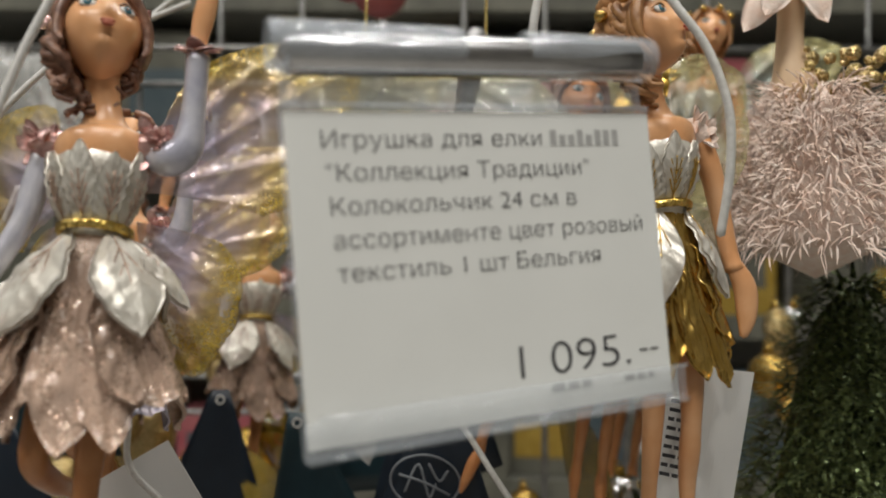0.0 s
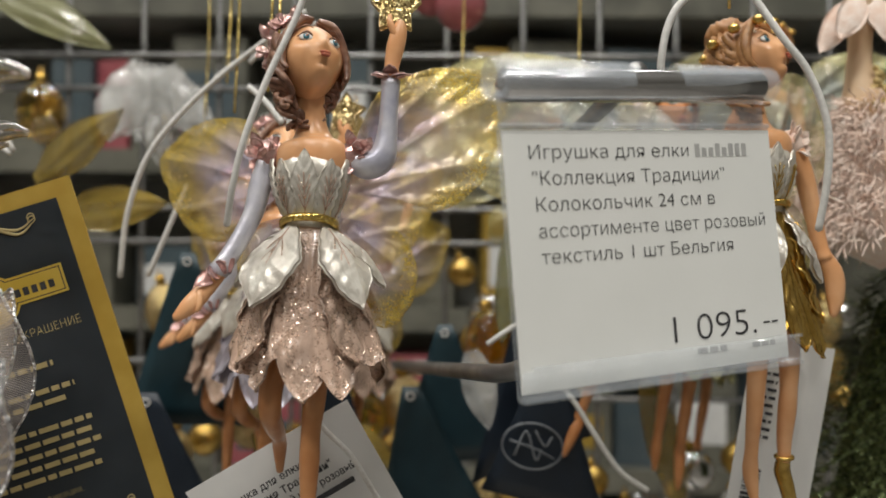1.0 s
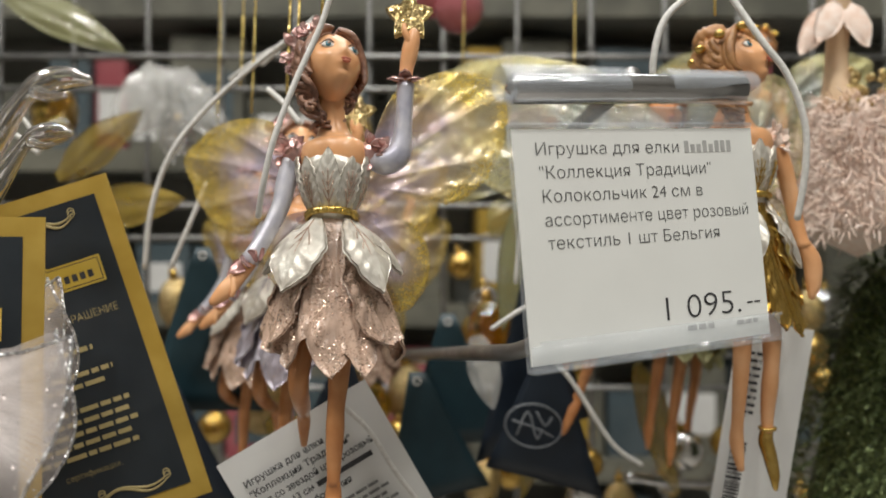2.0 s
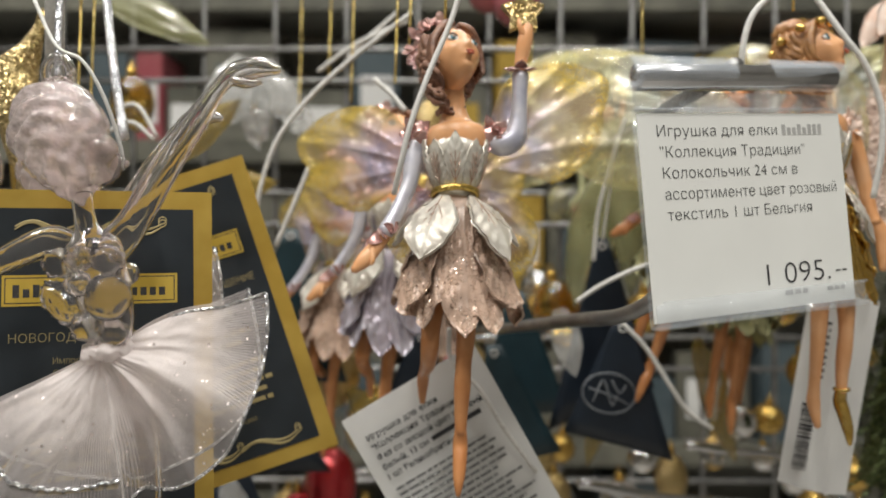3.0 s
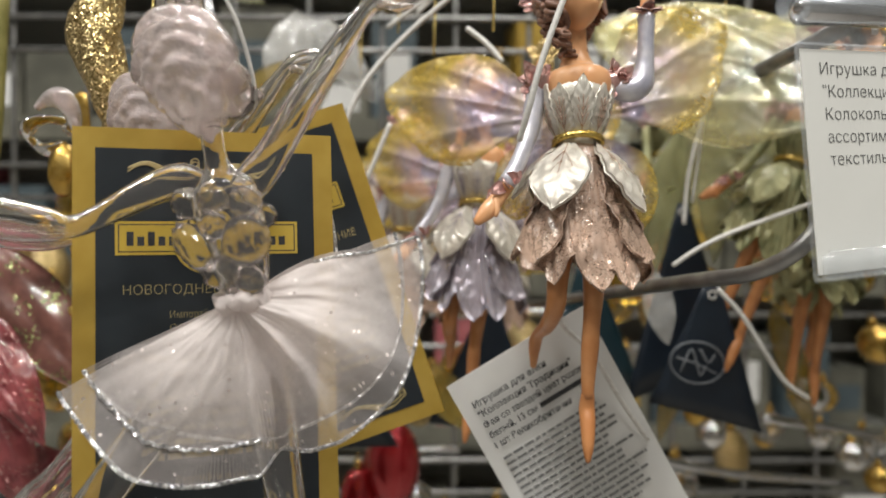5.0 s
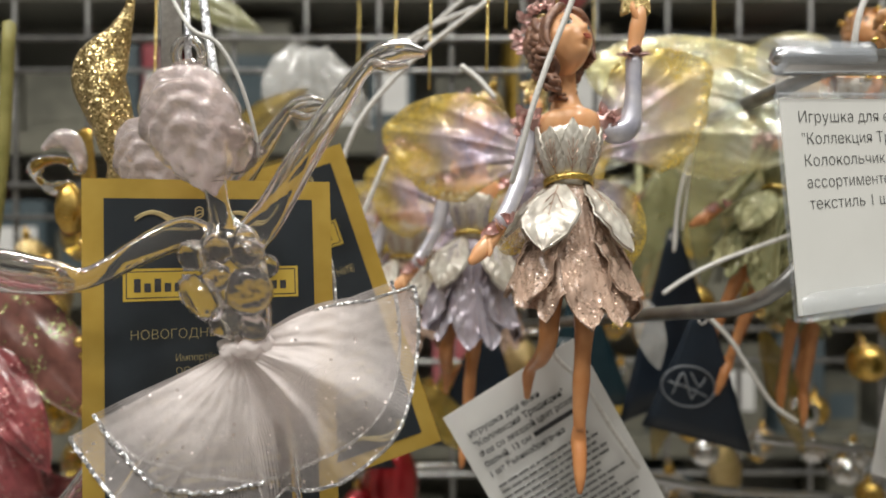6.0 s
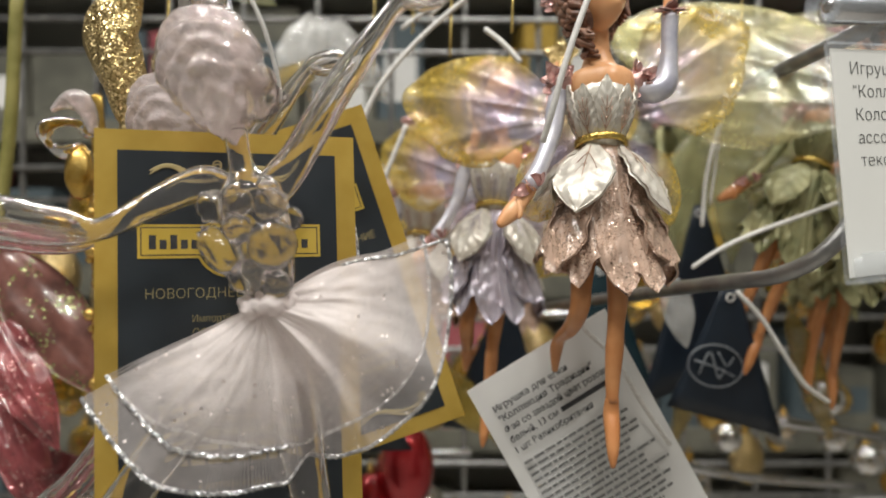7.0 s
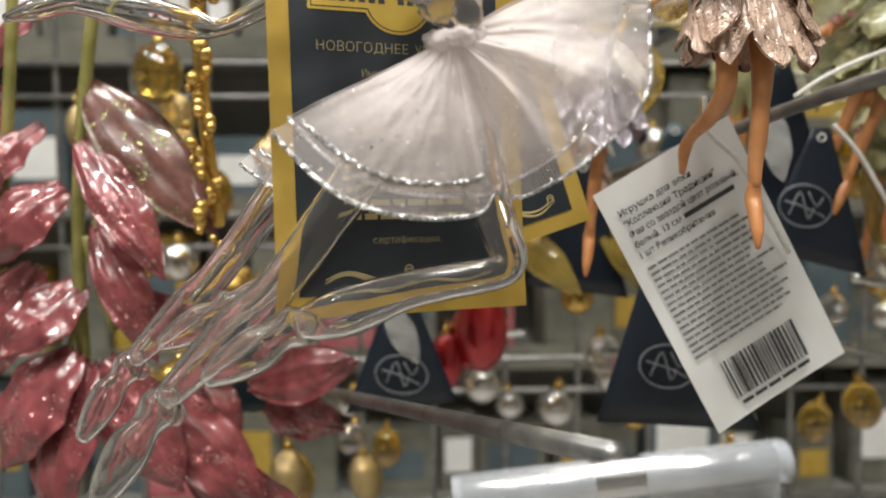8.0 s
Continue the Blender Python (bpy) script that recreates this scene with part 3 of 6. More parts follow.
def price_tag():
    w, h = 63.0, 48.0
    m = basis(25.6, 163.4, 30.1, TAG_U, -TAG_V)
    t = thing("price_tag", m, "white printed price label in a clear plastic holder on a hook", "price tag")
    sheet(w, h, 0.3, M_PAPER, "label_card", t)
    # the holder: back, front film, lower lip and side folds
    bm = bmesh.new()
    box(bm, -0.6, w + 0.6, 0.5, 1.1, -h - 1.0, 1.2, 0, 0.15)
    part("holder_back", bm, M_CLEAR, t)
    bm = bmesh.new()
    box(bm, -0.6, w + 1.6, -1.9, -1.5, -h - 0.6, -h + 4.1, 0, 0.12)
    part("holder_lip", bm, M_CLEAR, t, "clear folded lip that holds the label")
    bm = bmesh.new()
    box(bm, -0.6, w + 1.6, -2.6, 1.1, -h - 1.6, -h - 0.7, 0, 0.25)
    part("holder_foot", bm, M_CLEAR, t)
    bm = bmesh.new()
    box(bm, 1.4, w + 1.6, -2.9, -1.4, -h + 4.2, -h + 4.9, 0, 0.2)
    part("holder_bead", bm, M_CLEAR, t)
    bm = bmesh.new()
    box(bm, -0.5, w + 0.2, -0.5, 0.4, 0.3, 1.3, 0, 0.2)
    box(bm, -0.3, 17.5, 0.1, 0.7, 1.0, 7.2, 0, 0.2)
    box(bm, 17.5, w - 1, 0.1, 0.7, 1.0, 5.0, 0, 0.2)
    part("holder_neck", bm, M_SLEEVE, t)
    sleeves(t, ((-1.4, 28.5), (39.5, 64.5)), 0.6, 9.6, 4.0)
    written("Игрушка для елки", 5.2, -5.4, 36.3, 2.6, M_INK, t, -0.1)
    bars([(43.2 + 1.72 * k, -5.4, 1.15, 2.6 if k in (0, 3, 5, 6, 7) else 1.8) for k in range(8)], M_INK_PALE, t, -0.1, words=False, name="brand_bar")
    written('"Коллекция Традиции"', 5.6, -10.3, 44.5, 2.6, M_INK, t, -0.1)
    written("Колокольчик 24 см в", 5.9, -15.2, 41.2, 2.6, M_INK, t, -0.1)
    written("ассортименте цвет розовый", 6.0, -20.1, 53.8, 2.6, M_INK, t, -0.1)
    written("текстиль 1 шт Бельгия", 6.2, -24.9, 44.6, 2.6, M_INK, t, -0.1)
    written("1 095.", 34.2, -42.2, 20.8, 5.3, M_INK, t, -0.1, name="printed_price")
    bars([(57.0, -40.4, 1.6, 0.35), (59.2, -40.4, 1.6, 0.35)], M_INK, t, -0.1, words=False, name="printed_dash")
    bars([(39.5, -45.0, 7.4, 1.2), (53.5, -45.0, 6.0, 1.0)], M_INK_PALE, t, -0.1, seed=4)
    return t


price_tag()


def lower_clip():
    """The empty clear label clip on the lower hook."""
    m = basis(-88, 124, -99, (50, 0.5, 5), (0, 0, 1))
    t = thing("label_clip", m, "empty clear plastic label clip round a hook's cross bar", "label clip")
    sleeves(t, ((-1.5, 21.0), (29.0, 52.5)), 0, 0, 3.6)
    bm = bmesh.new()
    box(bm, -1, 52, 1.5, 2.1, -42, -3.0, 0, 0.2)
    part("clip_back", bm, M_CLEAR, t)


lower_clip()


def swirl(parent, x, z, w, mirror=1):
    """A printed flourish: two waved lines with a curl at each end."""
    for k, (lift, amp) in enumerate(((0, 1.5), (0.7, 1.1))):
        bm = bmesh.new()
        pts = []
        for i in range(25):
            a = i / 24
            pts.append((x + w * a, -0.42, z + lift + mirror * amp * math.sin(a * 2 * math.pi * 1.0) + 0.6 * a, 0.16 + 0.22 * math.sin(math.pi * a)))
        ex, ez = pts[-1][0], pts[-1][2]
        for i in range(1, 10):
            b = i / 9 * 1.6 * math.pi
            pts.append((ex + 1.3 * math.sin(b) * (1 - i / 16), -0.42, ez + mirror * 1.3 * (1 - math.cos(b)) * (1 - i / 16), 0.15))
        tube(bm, pts, 0, 6, 1, axis=(0, 1, 0.01))
        for v in bm.verts:
            v.co.y = -0.42 + (v.co.y + 0.42) * 0.15
        part("printed_flourish", bm, M_GOLDINK, parent)


def brand_card(m, label):
    """A gold-edged navy ornament card with its plaque, print and flourishes."""
    w, h, e = 53.0, 88.0, 4.3
    t = thing("ornament_card", m, label, "card", "gold-edged ornament cards")
    sheet(w, h, 0.5, M_GOLDCARD, "card_edge", t, 0, "gold printed border")
    bm = bmesh.new()
    box(bm, e, w - e, -0.22, -0.02, -h + e, -e)
    field = part("card_field", bm, M_NAVYCARD, t, "navy printed field", False)
    for name, grow, y, mat in (("plaque", 0.0, -0.36, M_LOGO_YELLOW), ("plaque_line", -0.55, -0.40, M_INK), ("plaque_inner", -0.8, -0.44, M_LOGO_YELLOW)):
        bm = bmesh.new()
        box(bm, 8.0 - grow, 45.0 + grow, y, y + 0.1, -26.6 - grow, -19.6 + grow, 0)
        vs = bmesh.ops.create_cone(bm, cap_ends=True, segments=32, radius1=7.2 + grow, radius2=7.2 + grow, depth=0.1)["verts"]
        for v in vs:
            v.co = Vector((26.5 + v.co.x, y + 0.05 + v.co.z * 0.9, -24.2 + v.co.y * 0.92))
        part(name, bm, mat, field, smooth=False)
    bars([(10.2 + 2.05 * k, -24.7, 1.35, 2.9 if k in (0, 2, 5, 8, 9) else 1.9) for k in range(16) if k != 7], M_INK, t, y=-0.5, words=False, name="brand_bar")
    written("НОВОГОДНЕЕ", 9.5, -34.8, 19.0, 2.0, M_GOLDINK, t)
    written("УКРАШЕНИЕ", 30.0, -34.8, 15.5, 2.0, M_GOLDINK, t)
    written("Импортёр:", 18.5, -39.8, 9.0, 1.5, M_GOLDINK, t)
    written("ООО", 18.5, -42.6, 4.6, 1.5, M_GOLDINK, t)
    bars([(24.2, -42.6, 12, 1.3), (13.5, -48.6, 26, 1.2), (16, -51.4, 21, 1.2), (12, -57.5, 29, 1.2), (12.5, -60.3, 28, 1.2), (11.5, -63.1, 30, 1.2), (14, -65.9, 25, 1.2), (13, -68.7, 27, 1.2)], M_GOLDINK, t, seed=7)
    written("сертификации.", 19.5, -73.6, 14.5, 1.5, M_GOLDINK, t)
    swirl(field, 10.5, -9.2, 13.0)
    swirl(field, 28.5, -9.2, 13.0)
    swirl(field, 9.5, -81.2, 17.0)
    swirl(field, 26.5, -81.2, 17.0)
    return t


brand_card(basis(-125.3, 159.4, 12.5, (50.2, 16.6, 0.4), (1.5, 9.0, 87)), "navy ornament card with gold border hanging upright behind a glass ballerina")
brand_card(basis(-126.4, 203, 9.4, (49.6, 5.0, 16.6), (-0.33, -0.02, 0.94)), "navy ornament card with gold border hanging at a slant")


def care_slip():
    """The white printed slip that hangs behind the front fairy's legs."""
    m = basis(-48.0, 211, -51.2, (34, 4.5, 19.5), (-34.5, -5, 68.3))
    t = thing("care_slip", m, "white printed paper slip with a barcode hanging at a slant", "paper tag")
    t.scale = (0.955, 0.955, 0.955)
    w, h = 47.0, 82.0
    sheet(w, h, 0.25, M_SLIP, "slip", t, 0.8)
    y = -0.55
    written("Игрушка для елки", 4.0, -9.5, 24.5, 1.9, M_INK, t, y, thin=0.02)
    written('"Коллекция Традиции"', 4.0, -12.9, 31.5, 1.9, M_INK, t, y, thin=0.02)
    written("Фея со звездой цвет розовый,", 4.0, -16.3, 37.5, 1.9, M_INK, t, y, thin=0.02)
    written("белый, 13 см", 4.0, -19.7, 16.0, 1.9, M_INK, t, y, thin=0.02)
    bars([(21.2, -19.6, 17.5, 1.5)], M_INK, t, y, name="brand_bar", words=False)
    written("1 шт Великобритания", 4.0, -23.1, 26.0, 1.9, M_INK, t, y, thin=0.02)
    rnd = random.Random(3)
    bars([(4.2, -27.2 - 2.05 * k, rnd.uniform(30, 38.5), 0.85) for k in range(16)], M_SMALLPRINT, t, y, seed=12)
    at = 10.0
    while at < 36.0:
        k = rnd.choice((0.25, 0.4, 0.4, 0.7, 0.95))
        bm = bmesh.new()
        box(bm, at, at + k, y, y + 0.06, -75.5, -63.0)
        part("barcode_bar", bm, M_INK, t, smooth=False)
        at += k + rnd.choice((0.3, 0.45, 0.7))
    bars([(11, -78.0, 25, 1.2)], M_INK, t, y, seed=5)


care_slip()


# ---- figures: each one plain mesh ----
UPPER_WING = ((72, 26), (62, 35), (52, 42), (43, 47), (36, 49), (26, 42), (14, 36), (2, 30), (-10, 22))
LOWER_WING = ((-12, 15), (-26, 20), (-40, 24), (-54, 27), (-66, 28), (-80, 22))


def wing(bm, sx, x0, z0, rim, size, sweep, mat, droop=0.0):
    """One cast wing: glossy fields sunk between a few thick branching ribs, thin, with a scalloped bead along its rim."""
    uv = bm.loops.layers.uv.verify()
    per, nr = 8, 26
    fan = []
    for s, ((a0, r0), (a1, r1)) in enumerate(zip(rim, rim[1:])):
        for k in range(per):
            t = k / per
            fan.append((a0 + (a1 - a0) * t, (r0 + (r1 - r0) * t) * (1 + 0.022 * math.sin(math.pi * t)), t, s))
    fan.append((*rim[-1], 0.0, len(rim)))
    lay = []
    for side in (0, 1):
        grid = []
        for a, r, t, s in fan:
            row = []
            for j in range(nr + 1):
                q = j / nr
                d = q * r * size
                bend = 7.0 * q * (1 - q)
                u = (s % 2 + t) / 2
                rib = math.exp(-((u if u < 0.5 else 1 - u) / 0.09) ** 2)
                fork = math.exp(-((u - 0.5) / 0.07) ** 2) * max(0.0, min(1.0, (q - 0.55) * 4))
                cell = math.sin(math.pi * u) * (0.75 + 0.5 * math.sin(q * 11 + s // 2 * 1.9 + 2.6 * u))
                bead = math.exp(-((q - 0.965) / 0.03) ** 2)
                h = 6 + sweep * d - 3.4 * math.sin(math.pi * q * 0.85) + (1.25 * cell - 0.6 * rib - 0.45 * fork) * min(1, q * 2.2) * (1 - bead) - 0.6 * bead + 0.16 * math.sin(q * 48 + 3 * t)
                h += 2.2 * math.sin(a * 0.045 + 1.0) * q + side * 0.7
                b = radians(a + bend - droop)
                row.append(bm.verts.new((sx * (x0 + d * math.cos(b)), h, z0 + d * math.sin(b))))
            grid.append(row)
        lay.append(grid)
    n = len(fan) - 1

    def face(vs, ps, flip):
        f = bm.faces.new(vs[::-1] if flip else vs)
        f.material_index = mat
        for lp, p in zip(f.loops, ps[::-1] if flip else ps):
            lp[uv].uv = (p[1] / nr, p[0] / n)

    for side, g in enumerate(lay):
        for i in range(n):
            for j in range(nr):
                ps = [(i, j), (i + 1, j), (i + 1, j + 1), (i, j + 1)]
                face([g[p][q] for p, q in ps], ps, (sx > 0) == (side == 0))
    a, b = lay
    for i in range(n):
        ps = [(i, nr), (i + 1, nr), (i + 1, nr), (i, nr)]
        face([a[i][nr], a[i + 1][nr], b[i + 1][nr], b[i][nr]], ps, sx > 0)
    for i in (0, n):
        for j in range(nr):
            ps = [(i, j), (i, j + 1), (i, j + 1), (i, j)]
            face([a[i][j], a[i][j + 1], b[i][j + 1], b[i][j]], ps, (sx > 0) == (i == 0))


def vein(bm, root, tip, bulge, out, mat, width):
    """The painted rib of a petal with a few side ribs."""
    root, tip = Vector(root), Vector(tip)
    d = (tip - root).normalized()
    o = Vector(out)
    o = (o - d * o.dot(d)).normalized()
    side = d.cross(o)

    def on(t, w):
        return (*(root + (tip - root) * t + side * (w * width / 2) + o * (bulge * math.sin(math.pi * t * 0.9) * (1 - 0.45 * w * w) + 0.12)), 0.16)

    tube(bm, [on(t, 0) for t in (0.06, 0.3, 0.55, 0.8)], mat, 6, 3)
    for t in (0.18, 0.34, 0.5):
        for k in (-1, 1):
            tube(bm, [on(t, 0), on(t + 0.12, 0.22 * k), on(t + 0.26, 0.42 * k)], mat, 5, 2)


def pleats(bm, mat, flare=1.0):
    """The cast skirt under the petals: a pleated bell with a scalloped hem, open below."""
    n, nr = 180, 12
    shells = []
    for inner in (0, 1):
        grid = []
        for j in range(nr + 1):
            q = j / nr
            row = []
            for i in range(n):
                a = 2 * math.pi * i / n
                hem = 31 + 3.0 * math.sin(5 * a + 0.6) + 1.6 * math.sin(11 * a) + 2.5 * math.cos(a + 1.4)
                r = 4.8 + 9.6 * flare * q ** 0.8 + (0.55 * math.cos(30 * a + 4 * math.sin(3 * q)) + 0.9 * math.cos(7 * a + 1)) * q - inner * 0.6
                row.append(bm.verts.new((r * math.cos(a) * 1.12 + 1.0 * q, r * math.sin(a) * 0.86, -1 - (hem - 1) * q)))
            grid.append(row)
        shells.append(grid)
        for j in range(nr):
            for i in range(n):
                k = (i + 1) % n
                f = (grid[j][i], grid[j][k], grid[j + 1][k], grid[j + 1][i])
                bm.faces.new(f if inner else f[::-1]).material_index = mat
    for i in range(n):
        k = (i + 1) % n
        bm.faces.new((shells[0][nr][i], shells[0][nr][k], shells[1][nr][k], shells[1][nr][i])).material_index = mat


def lifted_arm(bm, SK, LI, RO, GO):
    """The arm that holds the star up."""
    tube(bm, [(10.5, 0.4, 14.5, 3.0), (13.3, -0.5, 13.6, 3.3), (16.2, -1.0, 15.4, 3.1), (17.2, -1.2, 21, 2.3), (17.6, -1.4, 28, 2.1), (17.8, -1.5, 33, 2.3)], LI, 14, 4)
    tube(bm, [(17.8, -1.5, 32.5, 1.9), (17.9, -1.7, 36, 1.7), (18.6, -2, 40, 2.1), (19.4, -2.2, 44, 2.0), (20.2, -2.4, 47.5, 1.0)], SK, 12, 4, 0.75)
    tube(bm, [(19.0, -2.6, 43, 1.0), (17.6, -3.2, 46, 0.8), (17.4, -3.0, 48, 0.6)], SK, 8, 3)
    for q in range(8):
        a = q * math.pi / 4
        c = Vector((17.8, -1.5, 33.6))
        petal(bm, c, c + Vector((4.6 * math.cos(a), 4.2 * math.sin(a), 1.0 + 0.8 * math.sin(3 * a))), 3.4, RO, 0.5, (0, -0.4, 1), 0.35, 4, 4, 1, 0.1)
    for q in range(5):
        a = math.pi / 2 + q * 2 * math.pi / 5
        c = Vector((18.6, -2.2, 50.5))
        petal(bm, c - Vector((0, 0, 0)), c + Vector((6.2 * math.cos(a), 0, 6.2 * math.sin(a))), 5.0, GO, 1.3, (0, -1, 0), 2.4, 4, 4, 0.5, 0)


def fairy_head(bm, hc, H, SK, HR, IR, EW, LP):
    """A small cast head: brow, cheeks, nose and chin, painted eyes and lips, combed curls."""

    def on(x, y, z):
        return tuple(hc + H @ Vector((x, y, z)))

    vs = bmesh.ops.create_uvsphere(bm, u_segments=44, v_segments=32, radius=1)["verts"]
    for w in vs:
        x, y, z = w.co.x * 6.3, w.co.y * 7.0, w.co.z * 8.0
        low = max(0.0, min(1.0, (-0.5 - z) / 7))
        x *= 1 - 0.30 * low
        if y < 0:
            y -= 1.0 * low
            y -= 1.5 * math.exp(-(x / 0.85) ** 2 - ((z + 1.5) / 1.0) ** 2) + 0.6 * math.exp(-(x / 0.7) ** 2 - ((z - 0.4) / 1.4) ** 2)
            y -= 0.9 * math.exp(-(x / 1.7) ** 2 - ((z + 6.6) / 1.3) ** 2) + 0.35 * math.exp(-(x / 1.6) ** 2 - ((z + 4.1) / 0.8) ** 2)
            y += 0.5 * math.exp(-(x / 1.6) ** 2 - ((z + 5.2) / 0.5) ** 2)
            for sx in (-1, 1):
                y += 0.55 * math.exp(-((x - 2.9 * sx) / 1.7) ** 2 - ((z - 0.9) / 1.2) ** 2)
                y -= 0.45 * math.exp(-((x - 3.4 * sx) / 1.7) ** 2 - ((z + 2.2) / 1.6) ** 2)
        w.co = Vector(on(x, y, z))
    for f in {f for w in vs for f in w.link_faces}:
        f.material_index = SK
    for k, (wx, zz) in enumerate(((1.35, -3.8), (1.15, -4.45))):
        ball(bm, on(0, -7.55, zz), (wx, 0.5, 0.36), LP, 12, 6, (-24, 0, 30))
    for sx in (-1, 1):
        turn = (-24, 2, 30 + 20 * sx)
        ball(bm, on(sx * 2.9, -5.85, 0.9), (1.55, 0.55, 1.0), EW, 14, 8, turn)
        ball(bm, on(sx * 2.95, -6.12, 0.95), (0.82, 0.42, 0.92), IR, 12, 8, turn)
        ball(bm, on(sx * 2.95, -6.42, 0.95), (0.36, 0.2, 0.4), HR, 8, 6, turn)
        tube(bm, [on(sx * 1.35, -6.25, 1.1) + (0.12,), on(sx * 2.8, -6.35, 2.05) + (0.26,), on(sx * 4.5, -5.1, 1.3) + (0.14,)], HR, 6, 4)
        tube(bm, [on(sx * 1.4, -6.75, 3.1) + (0.1,), on(sx * 3.0, -6.4, 3.7) + (0.2,), on(sx * 4.7, -5.0, 3.0) + (0.1,)], HR, 6, 4)
    # hair: a combed cap that leaves the face free, then curls
    ball(bm, on(-0.5, 2.7, 2.2), (7.6, 7.4, 8.2), HR, 60, 24, (-14, 4, 30), 0.08, 1.4, 17)
    rnd = random.Random(23)
    for k in range(30):
        a = math.pi * (0.12 + 0.90 * k / 21) if k < 22 else math.pi * rnd.uniform(0.2, 1.0)
        x0, y0 = 6.4 * math.cos(a), 0.2 + 6.6 * math.sin(a)
        z0 = rnd.uniform(2.5, 6.5)
        end = rnd.uniform(-14, -9) + (4.0 if a < 1.0 else 0.0)
        pts = []
        for i in range(17):
            q = i / 16
            w, ph = 1.5 * min(1, 2 * q), q * rnd.uniform(13, 15) + k
            out = 1 + 0.16 * math.sin(math.pi * q) - 0.25 * q
            pts.append(on(x0 * out + w * math.cos(ph), y0 * out + w * math.sin(ph) * 0.8, z0 + (end - z0) * q) + (1.35 * (1 - 0.6 * q),))
        tube(bm, pts, HR, 7, 2, 1, 0.22, 3)
    for sx in (-1, 1):
        for k in range(4):
            tube(bm, [on(0.6 * sx, -4.9 + k, 7.6 + 0.3 * k) + (0.5,), on(3.6 * sx, -5.3 + 0.9 * k, 5.9) + (1.0,), on(6.2 * sx, -3.2 + k, 2.0) + (1.2,), on(6.7 * sx, -2.0 + k, -2.6) + (0.9,), on(6.0 * sx, -2.6 + k, -5.0) + (0.4,)], HR, 8, 4, 1, 0.2, 3)


def fairy_mesh(name, pal, wing_mat, hat=False, straight=False, wing_size=1.0):
    """A cast fairy figure, its belt at the origin, facing the shopper; one arm lifts a star."""
    bm = bmesh.new()
    SK, LG, HR, PE, LI, MA, RO, BE, GO, IR, EW, LP, WI = range(13)
    # torso and bodice
    tube(bm, [(0, 0, -3, 5.4), (0, 0, 1, 5.3), (0, -0.4, 8, 7.0), (0, -0.8, 11, 7.8), (0, -0.3, 13.2, 7.4)], PE, 20, 4, 0.8)
    for k in range(9):
        a = math.pi * (0.5 + (k - 4) / 4.4)
        c, s = math.cos(a), -math.sin(a)
        petal(bm, (5.2 * c, 4.2 * s, 0.5), (8.6 * c, 7.2 * s - 0.8, 13.4 + (2.0 if k % 2 == 0 else 0.2)), 6.4, PE, 1.0 + 0.5 * (k % 2 == 0), (c, s, -0.1), 0.6, 30, 14, 0.85, 0.35, 0.0, True, 0.0, 0.75, 0.24)
        vein(bm, (5.2 * c, 4.2 * s, 0.5), (8.6 * c, 7.2 * s - 0.8, 12.8), 1.0, (c, s, -0.1), MA, 6.2)
    tube(bm, [(0.2, 0.0, 11, 7.8), (0.2, 0.2, 14.5, 8.6), (0.1, 0.4, 17.6, 8.0), (0, 0.6, 19.8, 4.8), (-0.3, 0.6, 24, 3.3), (-0.8, 0.3, 30, 3.4)], SK, 18, 4, 0.78)
    for k in range(10):
        a = 2 * math.pi * k / 10
        tube(bm, ring_path((0, 0, -0.4 + 0.35 * (k % 3)), 6.0 - 0.1 * (k % 2), 18, 0.75, (1, 0, 0), (0, 0.8, 0.03 * (k - 5))), BE, 6, 1) if k < 3 else None
    # head, tipped up and turned
    H = Euler((radians(-24), radians(2), radians(30))).to_matrix() * 1.14
    hc = Vector((-0.8, -0.6, 37.2))

    def on(x, y, z):
        return tuple(hc + H @ Vector((x, y, z)))

    fairy_head(bm, hc, H, SK, HR, IR, EW, LP)
    rnd = random.Random(11)
    if hat:
        ball(bm, on(0, 1.8, 9.0), (5.2, 5.2, 4.0), HR, 40, 14, (-14, 4, 30), 0.12, 1.5, 13)
        for k in range(9):
            a = 2 * math.pi * k / 9
            ball(bm, on(8.0 * math.cos(a), 8.0 * math.sin(a), 5.2), (1.6, 1.6, 1.3), GO, 8, 6)
    else:
        for k in range(13):
            a = math.pi * (0.15 + 1.35 * k / 12)
            c = Vector(on(-7.6 * math.sin(a) * 0.9 - 0.6, 2.5 - 6.8 * math.cos(a), 7.0 + 1.2 * math.sin(a * 2)))
            for q in range(4):
                o = Vector((rnd.uniform(-1, 1), rnd.uniform(-1, 0.6), rnd.uniform(-0.5, 1.2))).normalized()
                petal(bm, c, c + o * rnd.uniform(2.4, 4.2), 2.6, RO, 0.5, (0.2, -1, 0.4), 0.35, 4, 4, 1, 0.1)
    # arms: one lifts the star, one hangs out
    for sx in (-1, 1):
        ball(bm, (sx * 9.6, 0.6, 15.8), (3.7, 3.6, 4.0), RO, 14, 10, None, 0.25, 2.0)
        for q in range(20):
            o = Vector((sx * 0.5 + rnd.uniform(-0.9, 0.9), rnd.uniform(-1.0, 0.2), rnd.uniform(-1, 1))).normalized()
            c = Vector((sx * 9.7, 0.4, 15.8)) + o * 2.8
            petal(bm, c, c + (o + Vector((0, 0, rnd.uniform(-0.6, 0.6)))) * rnd.uniform(2.0, 3.2), 2.4, RO, 0.6, (sx * 0.4, -1, 0.3), 0.3, 4, 4, 1, 0.2)
